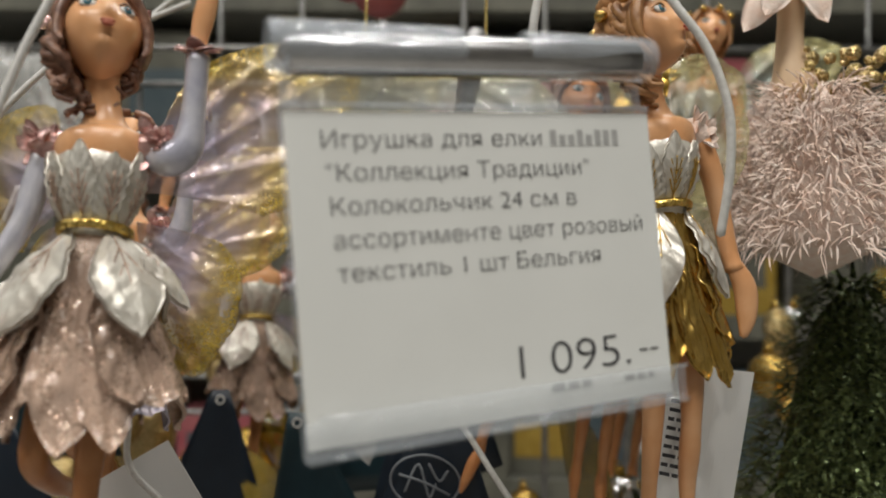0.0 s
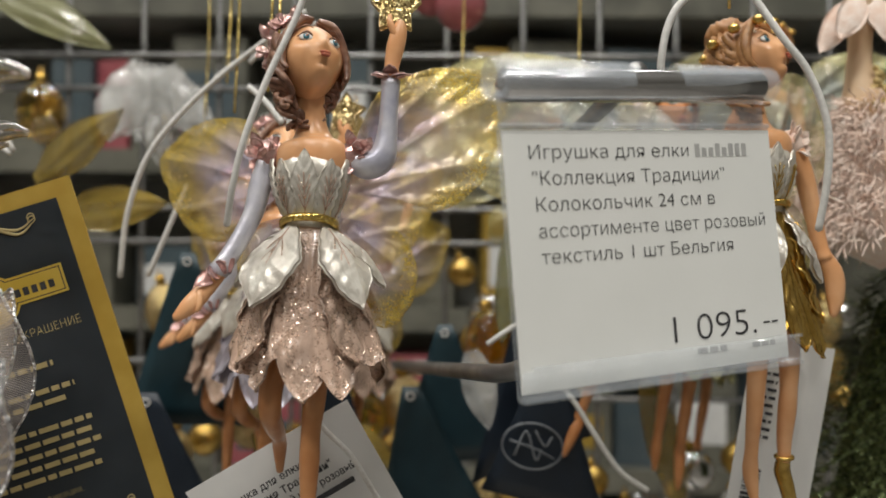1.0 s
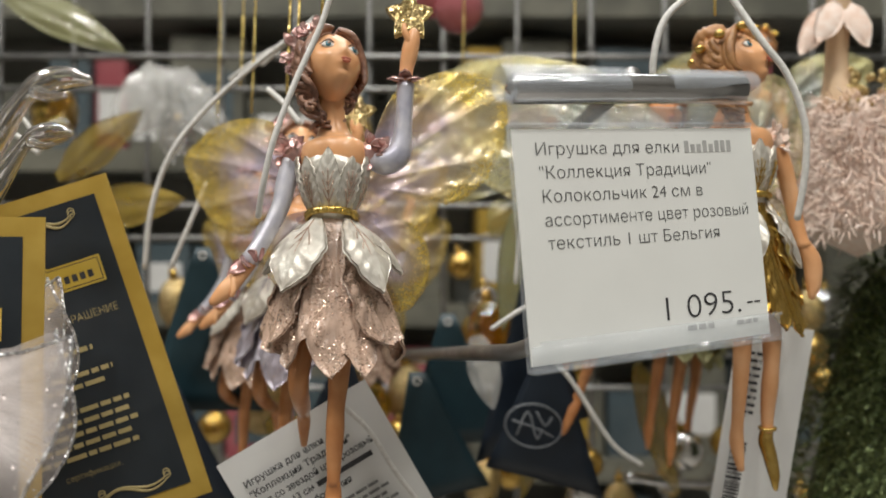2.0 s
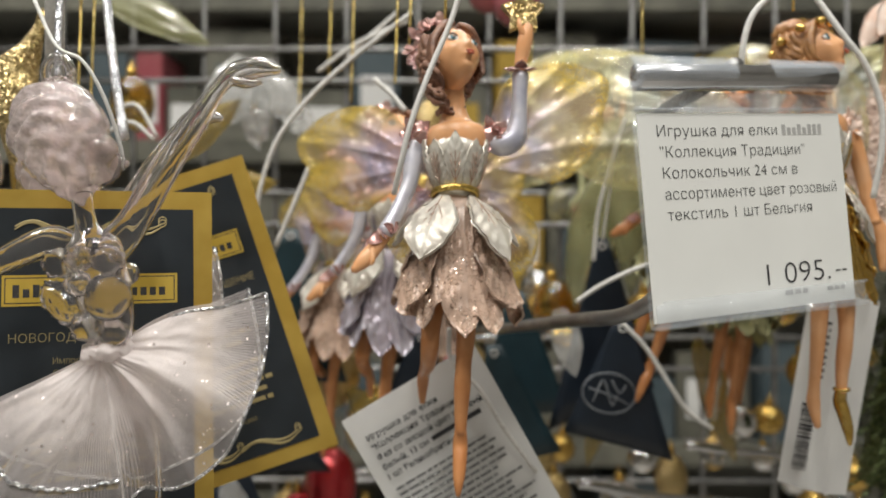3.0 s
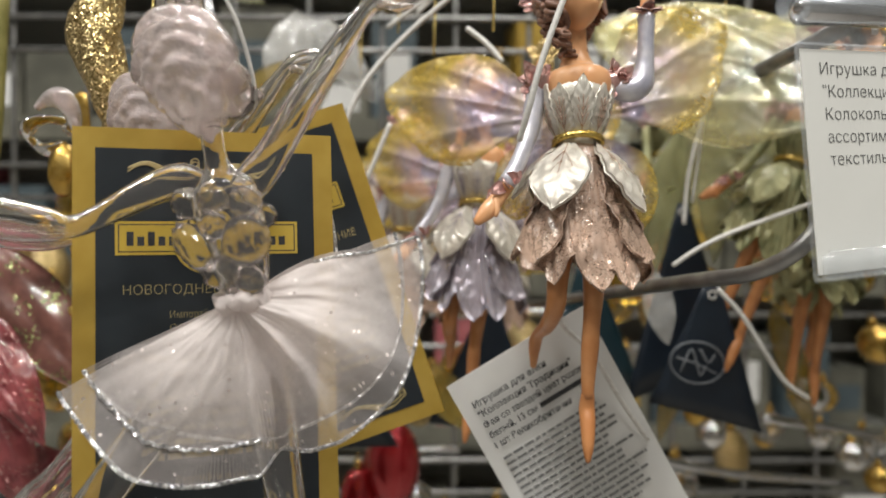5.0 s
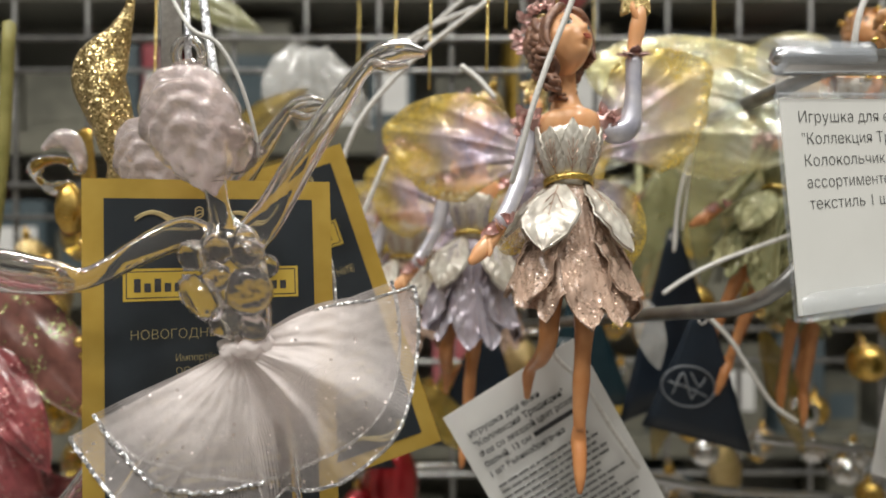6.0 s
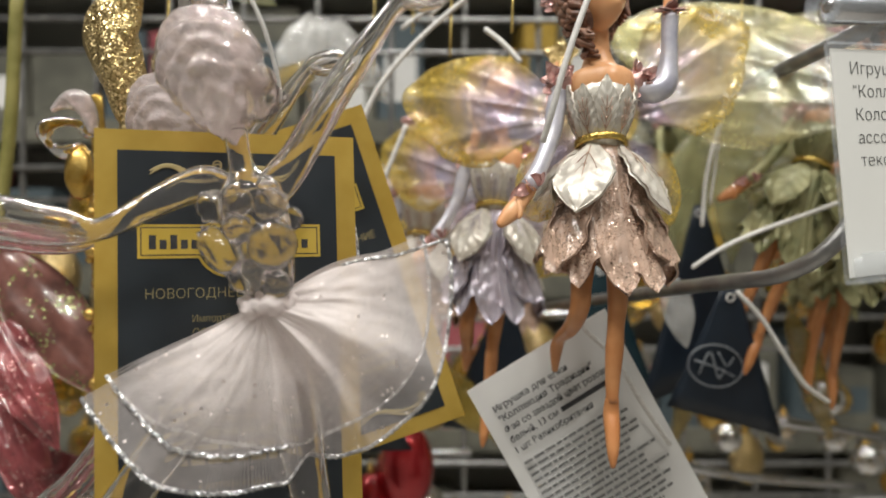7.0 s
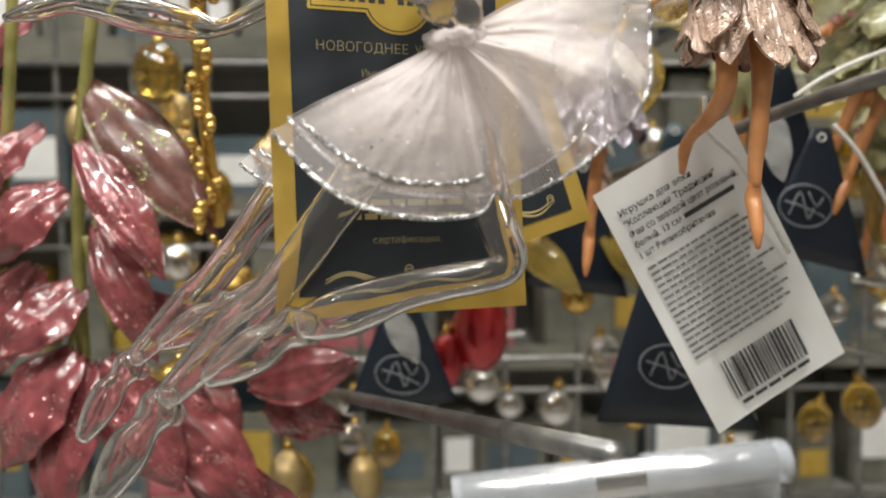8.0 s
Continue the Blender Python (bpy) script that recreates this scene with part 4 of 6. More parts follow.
    if hat:
        tube(bm, [(10.5, 0.4, 14.5, 3.0), (12.5, -0.5, 8, 2.5), (13.6, -1, 0, 2.2), (14.4, -2, -10, 1.9), (14.8, -3, -14, 2.0)], SK, 14, 4)
        tube(bm, [(14.8, -3, -13, 1.9), (16.5, -3.6, -18, 2.6), (16.0, -4, -24, 2.2), (14.8, -4.2, -28, 0.9)], SK, 12, 4, 0.7)
    else:
        lifted_arm(bm, SK, LI, RO, GO)
    tube(bm, [(-10.0, 0.4, 14.5, 2.6), (-11.4, -0.4, 8, 2.5), (-12.4, -1.4, 2, 2.2), (-15.4, -3.2, -5.5, 2.0), (-18.6, -4.8, -11.5, 2.2)], LI, 14, 4)
    tube(bm, [(-18.4, -4.7, -11.5, 1.9), (-20.6, -5.6, -15, 1.9), (-23.4, -6.6, -18.5, 2.1), (-26.2, -7.4, -21.5, 1.0)], SK if not straight else SK, 12, 4, 0.7)
    tube(bm, [(-21.6, -6.6, -15.5, 0.9), (-21.2, -7.6, -18.6, 0.7), (-21.6, -7.8, -20, 0.4)], SK, 8, 3)
    for q in range(8):
        a = q * math.pi / 4
        c = Vector((-18.3, -4.6, -11.2))
        petal(bm, c, c + Vector((4.4 * math.cos(a) - 1.0, 3.8 * math.sin(a) - 0.8, 3.6 * math.cos(a) - 0.8)), 3.6, RO, 0.6, (-0.4, -0.8, -0.3), 0.35, 4, 4, 1, 0.1)
    # skirt: mauve petals below, pearl petals above
    pleats(bm, MA, 0.62 if hat else 1.0)
    for x, y, z, wd in ((2.2, -11.6, -38.5, 13), (11.5, -8.6, -31, 12), (-11.0, -8.6, -32, 12), (15.5, 2.0, -31, 12), (-15, 2.0, -30, 12), (6, 11, -31, 14), (-7, 11, -31, 14)):
        if hat:
            x, y, z, wd = x * 0.68, y * 0.7, z * 0.92, wd * 0.7
        d = Vector((x, y, 0)).normalized()
        petal(bm, (5.0 * d.x, 4.5 * d.y, -3), (x, y, z), wd, MA, 1.0, (d.x, d.y, 0.12), 0.6, 30, 22, 1.5, 0.5, 0.7, True, 1.6, 0.7, 0.34)
    for x, y, z, wd in ((-8.0, -11.2, -20, 15), (12.4, -8.8, -20, 12.5), (-15, 2, -15, 11), (15.5, 2, -15, 10), (8, 11, -17, 13), (-8, 11, -17, 13)):
        if hat:
            x, y, wd = x * 0.66, y * 0.7, wd * 0.6
        d = Vector((x, y, 0)).normalized()
        petal(bm, (5.2 * d.x, 4.9 * d.y, -0.5), (x, y, z), wd, PE, 2.4, (d.x, d.y - 0.2, 0.4), 0.8, 30, 16, 1.15, 0.4, 0.35, True, 1.6, 1.0, 0.2)
        vein(bm, (5.2 * d.x, 4.9 * d.y, -0.5), (x, y, z), 2.4, (d.x, d.y - 0.2, 0.4), MA, wd)
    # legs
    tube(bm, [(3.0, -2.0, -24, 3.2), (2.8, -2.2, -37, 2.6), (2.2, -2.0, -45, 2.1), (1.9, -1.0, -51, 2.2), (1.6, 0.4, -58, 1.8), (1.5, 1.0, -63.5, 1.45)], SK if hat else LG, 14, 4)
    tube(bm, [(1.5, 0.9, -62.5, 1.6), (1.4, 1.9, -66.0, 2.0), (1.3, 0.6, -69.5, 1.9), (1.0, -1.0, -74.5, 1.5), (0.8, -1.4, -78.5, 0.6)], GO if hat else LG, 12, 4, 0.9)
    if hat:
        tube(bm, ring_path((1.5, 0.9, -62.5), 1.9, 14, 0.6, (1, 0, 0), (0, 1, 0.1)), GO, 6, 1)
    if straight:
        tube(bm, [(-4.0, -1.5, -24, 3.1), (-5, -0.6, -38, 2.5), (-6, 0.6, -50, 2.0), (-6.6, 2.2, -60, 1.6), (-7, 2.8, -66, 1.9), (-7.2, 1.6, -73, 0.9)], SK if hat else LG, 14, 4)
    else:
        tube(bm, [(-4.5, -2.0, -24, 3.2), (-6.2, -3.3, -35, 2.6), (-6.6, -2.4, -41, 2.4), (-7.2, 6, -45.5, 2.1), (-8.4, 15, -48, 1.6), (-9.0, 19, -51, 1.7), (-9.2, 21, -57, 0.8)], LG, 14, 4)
    # wings, swept back
    for sx in (-1, 1):
        k = wing_size if sx < 0 else min(wing_size, 1.0)
        one = wing_size == 1.0
        wing(bm, sx, 6, 9, UPPER_WING, k, (0.78 if sx < 0 else 0.24) if one else (1.0 if sx < 0 else 0.5), WI, 16 if sx < 0 and one else 0)
        wing(bm, sx, 5, 3, LOWER_WING, k * (0.8 if sx < 0 else 1.0), 0.6 if sx < 0 else 0.4, WI)
    # eyelet for the cord
    tube(bm, ring_path(on(0, 3.2, 11.4), 1.5, 12, 0.35), GO, 6, 1)
    bm.normal_update()
    return mesh_from(bm, name, [*pal, wing_mat])


def figure(name, me, m, label, group="hanging fairy figures"):
    ob = new(name, me)
    ob.matrix_world = m
    return tagged(ob, label, "ornament", group)


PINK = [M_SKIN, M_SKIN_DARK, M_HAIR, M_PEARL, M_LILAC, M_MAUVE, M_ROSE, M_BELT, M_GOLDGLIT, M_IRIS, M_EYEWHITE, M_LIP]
GOLD = [M_SKIN, M_SKIN, M_HAIR_FAIR, M_PEARL, M_PEARL, M_GOLD, M_PINKFEATHER, M_BELT, M_GOLD, M_IRIS, M_EYEWHITE, M_LIP]
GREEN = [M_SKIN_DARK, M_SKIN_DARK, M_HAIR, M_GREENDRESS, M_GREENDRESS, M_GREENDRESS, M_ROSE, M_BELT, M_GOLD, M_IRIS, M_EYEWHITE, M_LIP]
FAIRY_PINK = fairy_mesh("fairy_ornament", PINK, M_WING)
FAIRY_LILAC = FAIRY_PINK.copy()
FAIRY_LILAC.materials[5] = M_LILACSKIRT
FAIRY_GOLD = fairy_mesh("fairy_ornament", GOLD, M_WING_PALE, True, True, 1.55)
FAIRY_GREEN = fairy_mesh("fairy_ornament", GREEN, M_WING_PALE, False, True)


def stand(x, y, z, rx=0, ry=0, rz=0):
    return Matrix.Translation(spot(x, y, z)) @ pose(0, 0, 0, rx, ry, rz)


figure("fairy_ornament", FAIRY_PINK, stand(-15.2, 195, 14, -7, 0, 0), "cast fairy with pearl petal dress, pink wings and raised gold star")
figure("fairy_ornament", FAIRY_LILAC, stand(-37, 256, 1, -4, 3, -10), "cast fairy in a lilac pearl dress hanging behind another")
figure("fairy_ornament", FAIRY_GOLD, stand(95, 218, 20, -3, -3, 14), "cast fairy with gold skirt, gold boots and fair bun")
figure("fairy_ornament", FAIRY_GREEN, stand(77, 274, 17, -4, 17, -20), "cast fairy in a pale green dress hanging deep in the rack")


def dancer_head(bm, GL, HA):
    """The pressed head: a swept-up wave of rippled hair and a face in profile, cast in one."""
    vs = bmesh.ops.create_uvsphere(bm, u_segments=72, v_segments=56, radius=1)["verts"]
    for w in vs:
        x, y, z = w.co.x, w.co.y, w.co.z
        low = max(0.0, -z)
        p = Vector((x * (10.4 - 5.2 * low ** 1.6) + 3.6 * low ** 1.5 - 1.0 * max(0, z), y * 8.6, z * 13.2))
        r = math.hypot(p.x - 2.6, (p.z + 5.0) * 0.92)
        a = math.atan2(p.z + 5.0, p.x - 2.6)
        comb = math.sin(r * 1.75 + 1.1 * math.sin(2.0 * a) + 1.6 * noise.noise(p * 0.16)) * (0.55 if r > 4 else 0.3) * (0.6 + 0.4 * math.sin(a * 3 + 1))
        curl = 0.22 * noise.noise(Vector((p.x * 0.5, 1.7 + 3 * y, p.z * 0.5))) + 1.0 * noise.noise(Vector((p.x, 5 * y, p.z)) * 0.5 + Vector((4, 2, 9))) * max(0.0, min(1.0, (-p.z + 1) / 7))
        w.co = p + Vector((x, y * 1.3, z)) * (comb + curl) + Vector((-10.7, 1.5, 43.4))
    for f in {f for w in vs for f in w.link_faces}:
        f.material_index = HA
    # face
    vs = bmesh.ops.create_uvsphere(bm, u_segments=36, v_segments=28, radius=1)["verts"]
    for w in vs:
        p = Vector((w.co.x * 4.6, w.co.y * 3.8, w.co.z * 5.6))
        if p.x > 0:
            p.x += 2.3 * math.exp(-((p.z + 0.3) / 1.3) ** 2 - (p.y / 1.4) ** 2) + 0.9 * math.exp(-((p.z + 3.1) / 0.8) ** 2 - (p.y / 1.8) ** 2) - 0.6 * math.exp(-((p.z - 1.7) / 1.0) ** 2)
            p.x += 0.8 * math.exp(-((p.z + 5.2) / 1.2) ** 2)
        w.co = Euler((0, radians(6), 0)).to_matrix() @ p + Vector((-1.9, -0.4, 39.4))
    for f in {f for w in vs for f in w.link_faces}:
        f.material_index = GL
    # the eyelet: a pinched glass loop
    tube(bm, ring_path((-11.2, 1, 57.8), 2.6, 16, 1.1, (1, 0.15, 0), (0, 0, 1), 1.25), GL, 10, 1)
    ball(bm, (-11.2, 1, 55.2), (3.4, 2.6, 2.0), GL, 16, 10, None, 0.15, 1.3)


def dancer_foot(bm, heel, ball_, toe, GL):
    """A pointed slipper with its heel and a tied ankle."""
    h, b, t = Vector(heel), Vector(ball_), Vector(toe)
    tube(bm, [(*(h + (h - b) * 0.35), 2.4), (*h, 4.2), (*(h.lerp(b, 0.45)), 3.1), (*b, 4.4), (*(b.lerp(t, 0.55)), 3.7), (*t, 1.9)], GL, 18, 6, 0.8)
    ball(bm, tuple(h + Vector((2.2, 0.5, -1.2))), (3.0, 2.6, 2.4), GL, 14, 10, (0, 40, 0))


def ballerina_mesh(name):
    """A pressed clear glass dancer; its waist at the origin."""
    bm = bmesh.new()
    GL, HA = range(2)
    dancer_head(bm, GL, HA)
    # neck, chest, waist
    tube(bm, [(-6.0, 0.5, 32, 2.5), (-5.2, 0, 28, 2.3), (-4.4, -0.2, 24.5, 3.0), (-3.4, -0.4, 20.5, 6.4), (-2.0, -0.8, 15, 6.8), (-0.6, -0.8, 10, 6.2), (0.6, -0.4, 5, 5.2), (0.9, 0, 1, 4.0), (0.8, 0, -3, 3.6)], GL, 22, 6, 0.72)
    ball(bm, (2.2, -4.9, 10.8), (4.7, 4.2, 5.0), GL, 22, 16, None, 0.05)
    ball(bm, (-7.4, -4.3, 9.6), (3.4, 3.6, 5.2), GL, 20, 14, (0, -38, 0), 0.22, 1.6)
    for x, y, z, r in ((-9.2, -2.6, 17.6, 3.0), (-4.2, -4.4, 18.6, 2.6), (1.6, -3.6, 18.2, 3.0), (4.6, -2.0, 15.4, 2.4), (-4.0, -5.0, 13.4, 2.6), (-2.6, -3.6, 4.6, 3.2), (2.6, -3.4, 3.6, 2.8)):
        ball(bm, (x, y, z), (r * 1.1, r * 0.8, r), GL, 16, 12, None, 0.28, 1.7)
    # arms: one lifted with its open palm, one stretched out
    tube(bm, [(0.6, 0, 20.5, 3.8), (3.4, -0.3, 23.6, 3.7), (6.6, -0.6, 28.0, 3.3), (12.7, -1.0, 38.3, 3.1), (19.2, -1.4, 47.8, 2.5), (24.0, -1.8, 54.4, 1.7), (27.6, -2, 57.2, 2.3), (32.0, -2, 58.2, 2.2), (36.4, -2, 57.6, 0.8)], GL, 18, 6, 0.85)
    tube(bm, [(26.5, -2.6, 55.6, 1.2), (30.0, -3.4, 54.6, 1.0), (33.0, -3.8, 54.8, 0.5)], GL, 10, 4)
    tube(bm, [(-7, 0, 20.5, 3.2), (-11.5, -0.6, 22.3, 3.3), (-18, -1.8, 19.6, 2.9), (-25, -3.6, 15.4, 2.3), (-30, -5.4, 13.2, 2.2), (-35, -7, 13.6, 3.5), (-46, -10, 15.5, 4.2), (-58, -12, 17.5, 2.8), (-63, -12.6, 17.4, 2.2), (-70, -13.4, 15.6, 2.4), (-76, -14, 14, 0.9)], GL, 18, 6, 0.85)
    # legs: one stretched back, one bent at the knee, both in slippers
    tube(bm, [(-6, 5, -8, 5.4), (-19.3, 3.5, -27.4, 4.8), (-32.5, 0.5, -45.7, 4.0), (-41, 1, -54.5, 4.9), (-49.5, 1.4, -62.5, 3.7), (-55.5, 1.2, -68.5, 2.6)], GL, 20, 6, 0.85)
    dancer_foot(bm, (-56.5, 1.0, -70.0), (-62.0, 0, -77.5), (-68.5, -1, -88.5), GL)
    tube(bm, [(3.0, 4, -8, 5.4), (6.2, 1.0, -27.4, 4.6), (9.4, -4.2, -38, 3.7), (10.2, -4.6, -41.6, 3.5), (7.4, -4.4, -43.9, 3.2), (-7.5, -3, -46.9, 3.6), (-20, -1.7, -51.2, 4.8), (-28.5, -1.5, -53.8, 3.3)], GL, 20, 6, 0.85)
    dancer_foot(bm, (-29.5, -1.5, -54.0), (-36.5, -1.8, -58.0), (-46.5, -2.5, -63.8), GL)
    return mesh_from(bm, name, [M_GLASS, M_GLASSHAIR])


def tutu_panel(layer):
    """One gathered tulle panel as a grid of points: two lobes with a deep fold between them, longest at its two tips."""
    n, nr = 170, 24
    grid = []
    for i in range(n + 1):
        q = i / n
        a = radians((208 if layer == 0 else 205) + (171 if layer == 0 else 178) * q)
        ln = 30.4 + 4.6 * (1 - q) ** 5 + 2.6 * q ** 3 - 3.0 * math.exp(-((q - 0.455) / 0.03) ** 2) * (layer == 0) + 0.5 * math.sin(9 * q + layer) - 3.6 * (layer == 1)
        row = []
        for j in range(nr + 1):
            t = j / nr
            left = math.exp(-((q - 0.22) / 0.15) ** 2)
            right = math.exp(-((q - 0.76) / 0.15) ** 2)
            mid = math.exp(-((q - 0.5) / 0.055) ** 2)
            if layer == 0:
                y = -(9.5 * left + 11 * right) * t ** 1.2 + 3.5 * mid * t - 3.0 * t
                y += 1.3 * math.sin(q * 31 + 0.6) * t * (1.1 - 0.6 * t) * (0.35 + right)
                y -= 4.0 * math.exp(-((q - 0.585) / 0.022) ** 2) * t * (1.25 - t) + 3.2 * math.exp(-((q - 0.42) / 0.02) ** 2) * t
            else:
                y = 7.0 * math.sin(math.pi * q) * t + 1.6 * math.sin(q * 23 + 2) * t
            y += (-4.4 if layer == 0 else 4.4) * (1 - t) ** 2 * math.sin(math.pi * q) ** 0.5
            y += 1.5 * t * noise.noise(Vector((q * 11, t * 3.2, 3.1 + 5 * layer))) + 0.45 * noise.noise(Vector((q * 34, t * 9, 1.3 + 5 * layer)))
            y += 0.12 * math.sin(q * 90 + 3 * t) * (1 - t) ** 1.5
            r = 2.6 + ln * t
            puff = 2.6 * math.sin(math.pi * t) * math.sin(math.pi * q) + 1.8 * math.sin(math.pi * min(1, t * 1.4)) * (q > 0.9) * (q - 0.9) * 10
            row.append(Vector((r * math.cos(a) + 0.4 * math.sin(7 * t + 19 * q) * t, y, r * math.sin(a) + puff)))
        grid.append(row)
    return grid


def tulle_skirt(m, label):
    """The dancer's gathered skirt: two panels of sheer net, silver cord on the hems, a bunched waist."""
    t = thing("tulle_skirt", m, label, "skirt", "tulle skirts")
    for layer, name in enumerate(("front_panel", "back_panel")):
        grid = tutu_panel(layer)
        n, nr = len(grid) - 1, len(grid[0]) - 1
        bm = bmesh.new()
        uv = bm.loops.layers.uv.verify()
        vs = [[bm.verts.new(p) for p in row] for row in grid]
        for i in range(n):
            for j in range(nr):
                f = bm.faces.new((vs[i][j], vs[i + 1][j], vs[i + 1][j + 1], vs[i][j + 1]))
                for lp, (p, q) in zip(f.loops, ((i, j), (i + 1, j), (i + 1, j + 1), (i, j + 1))):
                    lp[uv].uv = (p / n * 1.2, q / nr)
        panel = part(name, bm, M_TULLE, t)
        bm = bmesh.new()
        for k in range(2):
            tube(bm, [(*(grid[i][nr] + Vector((0.16 * math.sin(i * 1.7 + math.pi * k), 0.2 * math.cos(i * 1.7 + math.pi * k), 0.28 * math.sin(i * 1.7 + math.pi * k)))), 0.27) for i in range(n + 1)], 0, 6, 1)
        part("hem_cord", bm, M_TRIM, panel, "twisted silver cord sewn along the hem")
        if layer == 0:
            bm = bmesh.new()
            tube(bm, [(*(grid[i][int(nr * 0.86)] + Vector((0, -0.3, 0.2 * math.sin(i * 1.3)))), 0.4) for i in range(2, int(n * 0.43))], 0, 6, 1)
            part("inner_cord", bm, M_TRIM, panel, "second silver cord above the hem")
            bm = bmesh.new()
            tube(bm, [(*(grid[n][j] + Vector((0, -0.1, 0))), 0.3) for j in range(9, nr + 1)], 0, 6, 1)
            part("side_cord", bm, M_TRIM, panel)
    bm = bmesh.new()
    tube(bm, [(x, y, z + 0.5 * math.sin(3 * k), 1.5 + 0.35 * math.sin(k * 1.9)) for k, (x, y, z, _) in enumerate(ring_path((0.8, -0.2, -0.6), 4.2, 22, 1.5, (1, 0, 0.1), (0, 1, 0.05)))], 0, 14, 3, 1.2, 0.12, 5)
    part("waistband", bm, M_TULLE, t, "bunched tulle at the waist")


BALLERINA = ballerina_mesh("glass_ballerina")
figure("glass_ballerina", BALLERINA, stand(-88.5, 150, -21.5), "clear pink glass ballerina hanging in front of an ornament card", "glass ballerinas")
figure("glass_ballerina", BALLERINA, stand(-113, 195, -24, 0, 0, -3), "clear pink glass ballerina hanging behind an ornament card", "glass ballerinas")
tulle_skirt(stand(-88.5, 150, -21.5), "pale pink tulle skirt with silver hem on a glass ballerina")
tulle_skirt(stand(-109, 192, -19, 0, -12, 0), "pale tulle skirt with silver hem, behind an ornament card")


# ---- cords and ties ----
cord("hanging_cord", [(-13.1, 186, 70), (-16.1, 185, 58.5), (-21.9, 183, 44.1), (-26.5, 182, 30.9), (-29.1, 183, 20.8), (-31, 186, 13.4)], 0.75, M_CORD, "white elastic cord looped over a fairy figure", "cord", "white cords")
cord("hanging_cord", [(-105.3, 152, 52), (-98.5, 148, 41.2), (-93, 148, 38), (-88.9, 149, 30.5), (-86.5, 151, 20.9), (-86.3, 152, 15.9)], 0.42, M_CORD, "thin white cord beside a glass head", "cord", "white cords")
cord("hanging_cord", [(-99.8, 151, 35.8), (-100.3, 152, 43), (-101.7, 156, 60.4)], 0.75, M_SILVERCORD, "sparkling silver twisted cord above a ballerina", "cord", "silver cords")
cord("hanging_cord", [(-104.9, 196, 28.9), (-109.5, 200, 48.2), (-115.2, 206, 77.5)], 1.3, M_SILVERCORD, "sparkling silver twisted cord above a ballerina", "cord", "silver cords")
cord("tag_tie", [(45.8, 262, -27.4), (54.2, 262, -36.4), (62.1, 262, -48.7), (69.6, 263, -59.2), (78.5, 264, -65.5)], 0.85, M_CORD, "white plastic tie hanging from a navy tag", "tie", "white ties")
cord("tag_tie", [(27.5, 253, -18.9), (36.1, 253, -13.2), (46.6, 253, -8.1), (60.5, 252, -2.8), (73.8, 250, 2.3)], 0.75, M_CORD, "white plastic tie reaching to a price tag", "tie", "white ties")
cord("tag_tie", [(49.7, 276, 48.5), (44, 274, 31.7), (38.9, 272, 13.1), (36.9, 271, -4.9)], 0.8, M_CORD, "white plastic tie on a dark tag", "tie", "white ties")
cord("tag_tie", [(47.6, 277, 41.4), (44.3, 276, 23.7), (41.1, 275, 2.9)], 0.5, M_CORD, "white plastic tie on a dark tag", "tie", "white ties")
cord("tag_tie", [(-16.7, 214, -24.2), (-15.9, 213, -33.7), (-7.8, 212, -41.8), (-0.3, 213, -53.7), (9.3, 217, -67.3)], 0.7, M_CORD, "white plastic tie through a paper slip", "tie", "white ties")
for side in (0, 1):
    cord("hanging_cord", [(79.1, 208, 75.2), (69.3, 206, 65.9), (66.2, 206, 54.3), (67.5, 208, 45.5)] if side else [(85.3, 208, 75.2), (93.2, 204, 60.2), (99.7, 203, 50.5), (104, 203, 38.3), (104.5, 204, 26.2), (103.4, 206, 14.1)], 0.9, M_CORD, "white cord loop framing a gold fairy", "cord", "white cords")
cord("hanging_cord", [(-30, 262, 84), (-51.2, 262, 67.8), (-66.4, 260, 53.1), (-77.4, 258, 37.8), (-83.7, 258, 19.4), (-86.6, 260, 0.1)], 0.9, M_CORD, "white cord drooping beside a fairy wing", "cord", "white cords")
cord("hanging_cord", [(-66.8, 262, 28.6), (-72, 262, 16.1), (-78.6, 262, 0.5)], 0.9, M_CORD, "white cord drooping beside a fairy wing", "cord", "white cords")
cord("hanging_cord", [(-70.2, 300, 71.9), (-54.5, 300, 83.1), (-34.1, 302, 92.8)], 0.9, M_CORD, "white cord in the rack's depth", "cord", "white cords")
cord("hanging_cord", [(-59.1, 305, 78.9), (-47.7, 305, 89.2), (-38.5, 306, 97.5)], 0.9, M_CORD, "white cord in the rack's depth", "cord", "white cords")
cord("hanging_cord", [(-41.5, 240, 55.1), (-35.9, 238, 50.1), (-31.1, 236, 44.1)], 0.9, M_CORD, "white cord in the rack's depth", "cord", "white cords")
cord("hanging_cord", [(-136.6, 262, 49.4), (-128.7, 262, 50.4), (-121.8, 262, 39.6)], 0.8, M_CORD, "white cord in the rack's depth", "cord", "white cords")
cord("hanging_cord", [(-138.6, 262, 41.5), (-130.7, 262, 44.5), (-122.8, 262, 38.4)], 0.8, M_CORD, "white cord in the rack's depth", "cord", "white cords")
